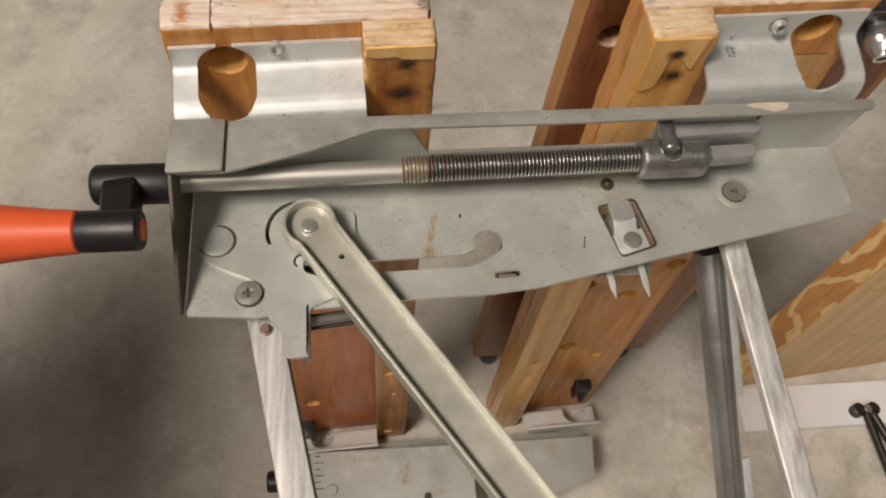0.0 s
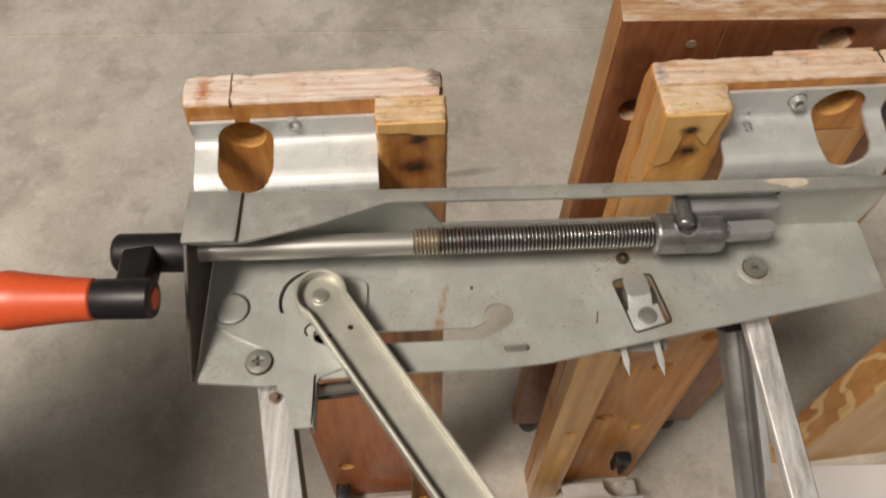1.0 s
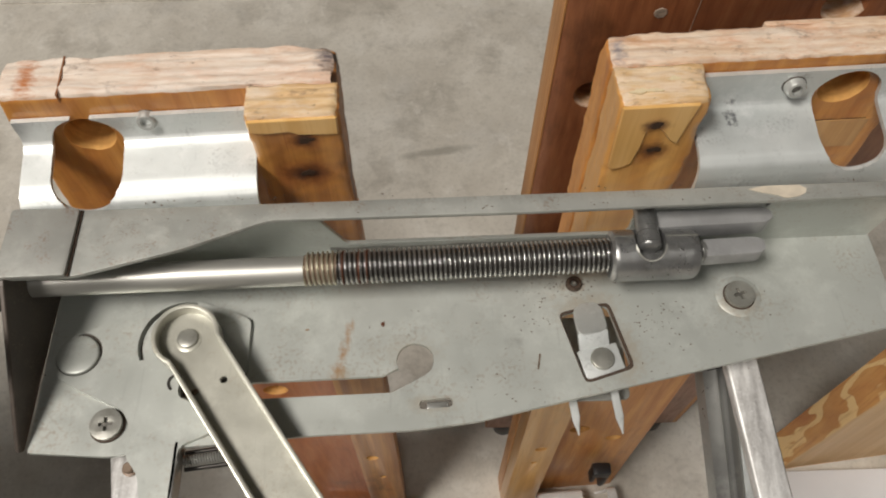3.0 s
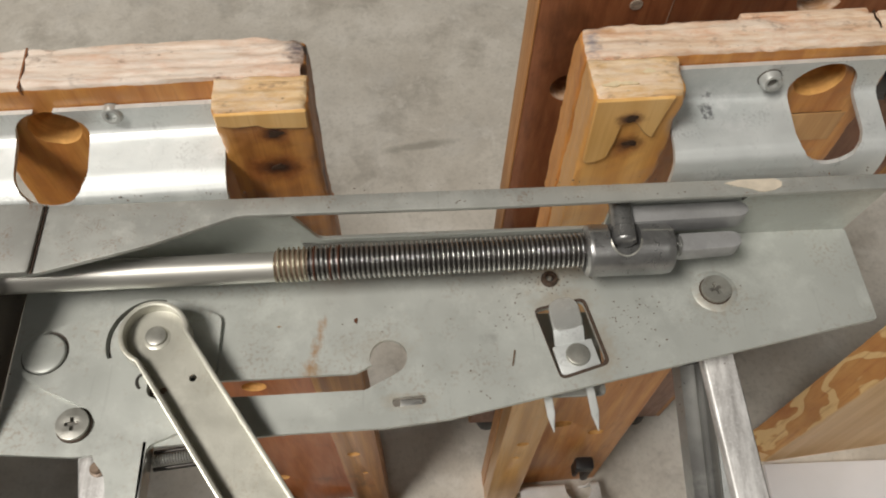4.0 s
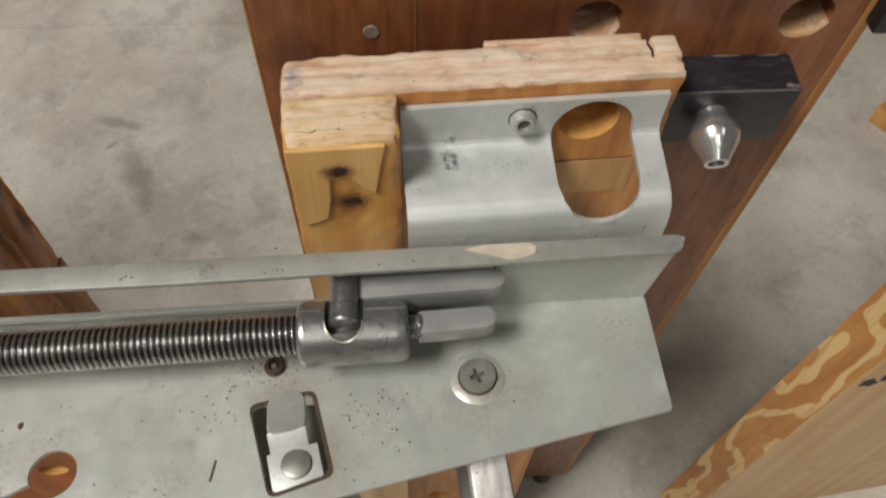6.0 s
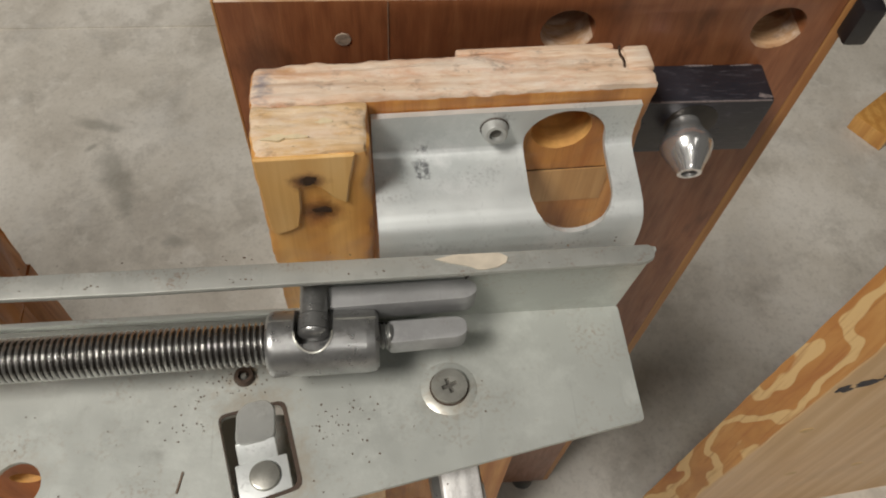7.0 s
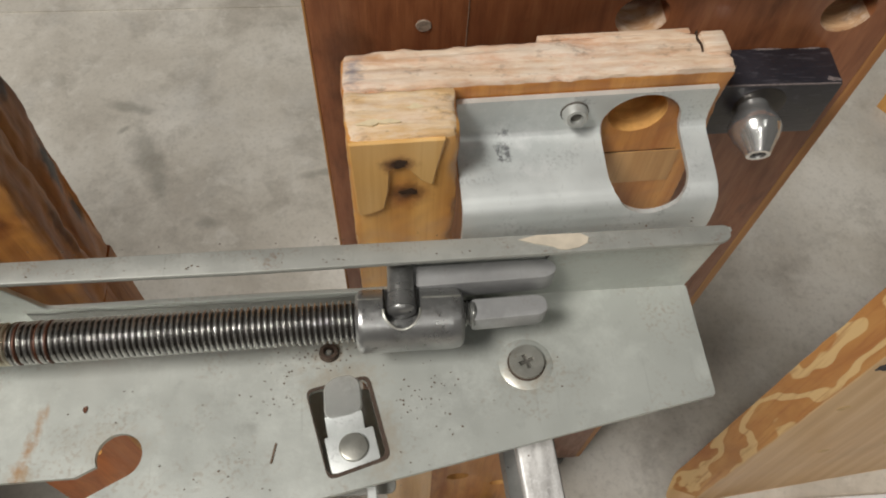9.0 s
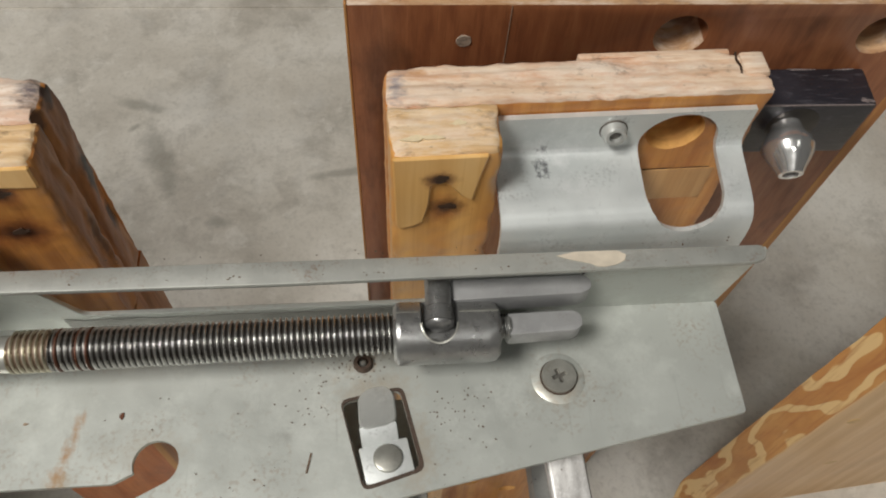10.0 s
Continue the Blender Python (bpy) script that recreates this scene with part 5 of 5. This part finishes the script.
part("peg", box(-0.1050, -0.0880, 0.2500, 0.2738, -0.0100, 0.0200, 0.004), BLACK, bench, "black plastic peg under the jaw")

# ---- the dark drilled board behind the right jaw ----
LEANING = BENCH @ Matrix.Translation((0, 0.319, 0.70)) @ pose(0, 0, 0, 2.3, 0, 0) @ Matrix.Translation((0, -0.319, -0.70))
board = thing("drilled_board", (0.225, 0.33, 0.03), "dark brown plywood board with dog holes standing behind the bench", "board", frame_pose=LEANING)
BX0, BX1, BY, BZ0, BZ1 = 0.1226, 0.3480, 0.3190, FLOOR + 0.035, 0.7070
BT = 0.0240
panel = part("panel", mark_ends(sheet([(BX0, BZ0), (BX1, BZ0), (BX1, BZ1), (BX0, BZ1)], [ring_pts(hx, hz, 0.0102, n=24) for hx, hz in ((0.247, 0.691), (0.327, 0.691), (0.1445, 0.633), (0.247, 0.40), (0.327, 0.40), (0.247, 0.2))], BY, BY + BT, "xz", 0.0012, 2), 0.6), [PANEL, PANELTOP], board)
part("edge_strip", box(BX0 - 0.0012, BX0 - 0.0002, BY + 0.0003, BY + BT, BZ0, BZ1, 0.0004), PANELEDGE, board, "golden wooden edge strip")
part("edge_strip", box(BX1 + 0.0002, BX1 + 0.0055, BY + 0.0002, BY + BT, BZ0, BZ1, 0.0008), PANELEDGE, board, "golden wooden edge strip")
part("screw_plug", turned((0.1650, BY + 0.0005, 0.689), (0.1650, BY - 0.0004, 0.689), [(0, 0.003), (0.6, 0.003), (1, 0.0028)], 16), PLUG, board, "pale flush wood plug")
part("crack", box(0.1811, 0.1814, BY - 0.0003, BY + 0.001, 0.30, 0.7065), DULLFILL, board)
part("corner_block", box(0.3508, 0.3600, 0.3120, 0.3300, 0.6880, 0.7060, 0.002), BLACK, board, "black plastic corner block")
for fx in (0.145, 0.330):
    part("foot", turned((fx, 0.3300, FLOOR), (fx, 0.3300, FLOOR + 0.036), [(0, 0.0115), (0.1, 0.0125), (0.9, 0.0115), (1, 0.010)], 24), BLACK, board, "black rubber foot")
peg = part("swivel_peg", join(box(0.2745, 0.3282, 0.2995, BY - 0.0003, 0.6420, 0.6730, 0.0016)), SCUFFED, board, "black plastic swivel peg")
acorn = part("acorn_nut", turned((0.2962, 0.3010, 0.6605), (0.2950, 0.2790, 0.6555), [(0, 0.0060), (0.10, 0.0064), (0.16, 0.0067), (0.22, 0.0078), (0.42, 0.0103), (0.52, 0.0103), (0.70, 0.0086), (0.90, 0.0058), (0.95, 0.0053), (1, 0.0047), (1, 0.0032), (0.90, 0.0030)], 16), CHROME, peg, "bright chrome bullet-shaped nut")
part("nut_bore", turned((0.2951, 0.2808, 0.6559), (0.29507, 0.28025, 0.65578), [(0, 0.0031), (1, 0.0031)], 14), DARKM, acorn)
part("nut_recess", turned((0.2985, 0.3000, 0.6610), (0.2985, 0.2991, 0.6610), [(0, 0.0105), (0.7, 0.0105), (1, 0.0098)], 24), DARKM, peg, "dark greasy recess round the nut")
for sx, sy, rx, ry in ((0.3245, 0.3018, 0.0022, 0.0012), (0.3020, 0.3178, 0.0070, 0.0003), (0.3200, 0.3177, 0.0045, 0.0003)):
    flat_patch("scuff", rag(sx, sy, rx, ry, int(sx * 1e4), 30, 0.7), 0.6729, SCUFFPALE, peg)
part("scuff", box(0.2790, 0.3270, 0.2997, 0.3003, 0.6724, 0.6729), SCUFFPALE, peg)

# ---- the spare jaw board standing at the side, leaning a little ----
LEAN_X, LEAN_Y = 0.0456, 0.0135
spare = thing("spare_jaw", (0.4825, 0.2958, FLOOR), "pale plywood vise jaw standing upright on its end", "jaw")


def leaned(bm):
    for v in bm.verts:
        h = v.co.z
        v.co += Vector((0.4825 + LEAN_X * h, 0.2958 + LEAN_Y * h, FLOOR))
    return bm


body = sheet(rounded([(0.0, 0.0), (0.36, 0.0378), (0.355, 0.076), (-0.0316, 0.0220)], 0.0022, 3), [], 0.0, 0.72, "xy")
bmesh.ops.subdivide_edges(body, edges=[e for e in body.edges if abs(e.verts[0].co.z - e.verts[1].co.z) > 0.5], cuts=60)
for v in body.verts:
    if v.co.x < 0.02:
        n = noise.noise_vector(v.co * 60)
        v.co += n * 0.0007
        if v.co.z < 0.012 and v.co.x < 0.005:
            v.co += Vector((0.006, -0.002, 0)) * (1 - v.co.z / 0.012) * (0.6 if v.co.x < -0.01 else 0.0)
        if v.co.z < 0.05 and v.co.x < -0.01:
            v.co.y -= 0.016 * (1 - v.co.z / 0.05)
body.normal_update()
for f in body.faces:
    if f.normal.x < -0.35 and abs(f.normal.z) < 0.5:
        f.material_index = 1
part("plank", leaned(body), [PALEPLY, WILD], spare)


def on_spare(name, pts, mat, label=""):
    bm = sheet(pts, [], -0.0004, 0.0004, "xz")
    for v in bm.verts:
        v.co.y += v.co.x * 0.105
    return part(name, leaned(bm), mat, spare, label)


for k, (mx, mz) in enumerate(((0.030, 0.295), (0.087, 0.150), (0.165, 0.140), (0.120, 0.270))):
    on_spare("dowel_end", rag(mx, mz, 0.0065, 0.0050, 30 + k, 20, 0.2), FILLER)
for k, (mx, mz, rx, rz) in enumerate(((0.012, 0.388, 0.007, 0.006), (0.028, 0.394, 0.011, 0.005), (0.055, 0.404, 0.012, 0.006))):
    on_spare("pen_mark", rag(mx, mz, rx, rz, 50 + k, 24, 0.6), INK)

# ---- small things on the floor ----
sheet_white = thing("white_panel", (0.63, 0.25, FLOOR), "white melamine panel lying on the concrete floor", "panel")
part("panel", box(0.478, 0.900, 0.2315, 0.2900, FLOOR, FLOOR + 0.012, 0.001), WHITE, sheet_white)
part("edge_band", box(0.478, 0.900, 0.2305, 0.2315, FLOOR + 0.0003, FLOOR + 0.0117, 0.0003), WHITE, sheet_white)

pliers = thing("pliers", (0.65, 0.22, FLOOR + 0.012), "dark steel pliers lying on the white panel", "pliers")
for sgn in (-1, 1):
    part("handle", join(rod_between((0.652 + sgn * 0.004, 0.2450, FLOOR + 0.020), (0.668 + sgn * 0.014, 0.1500, FLOOR + 0.020), 0.0055, 0.002, 16),
                        turned((0.648 + sgn * 0.010, 0.2480, FLOOR + 0.012), (0.648 + sgn * 0.010, 0.2480, FLOOR + 0.026), [(0, 0.009), (0.9, 0.009), (1, 0.007)], 18)), DARKM, pliers)
part("rivet", turned((0.648, 0.2480, FLOOR + 0.024), (0.648, 0.2480, FLOOR + 0.029), [(0, 0.005), (0.8, 0.005), (1, 0.004)], 16), GREYM, pliers)

block = thing("wood_block", (0.97, 0.88, FLOOR), "small offcut of orange wood on the floor", "wood block")
part("body", moved(box(-0.05, 0.05, -0.03, 0.03, 0.0, 0.03, 0.002), Matrix.Translation((0.975, 0.885, FLOOR)) @ pose(0, 0, 0, 0, 0, 35)), VARNISH, block)
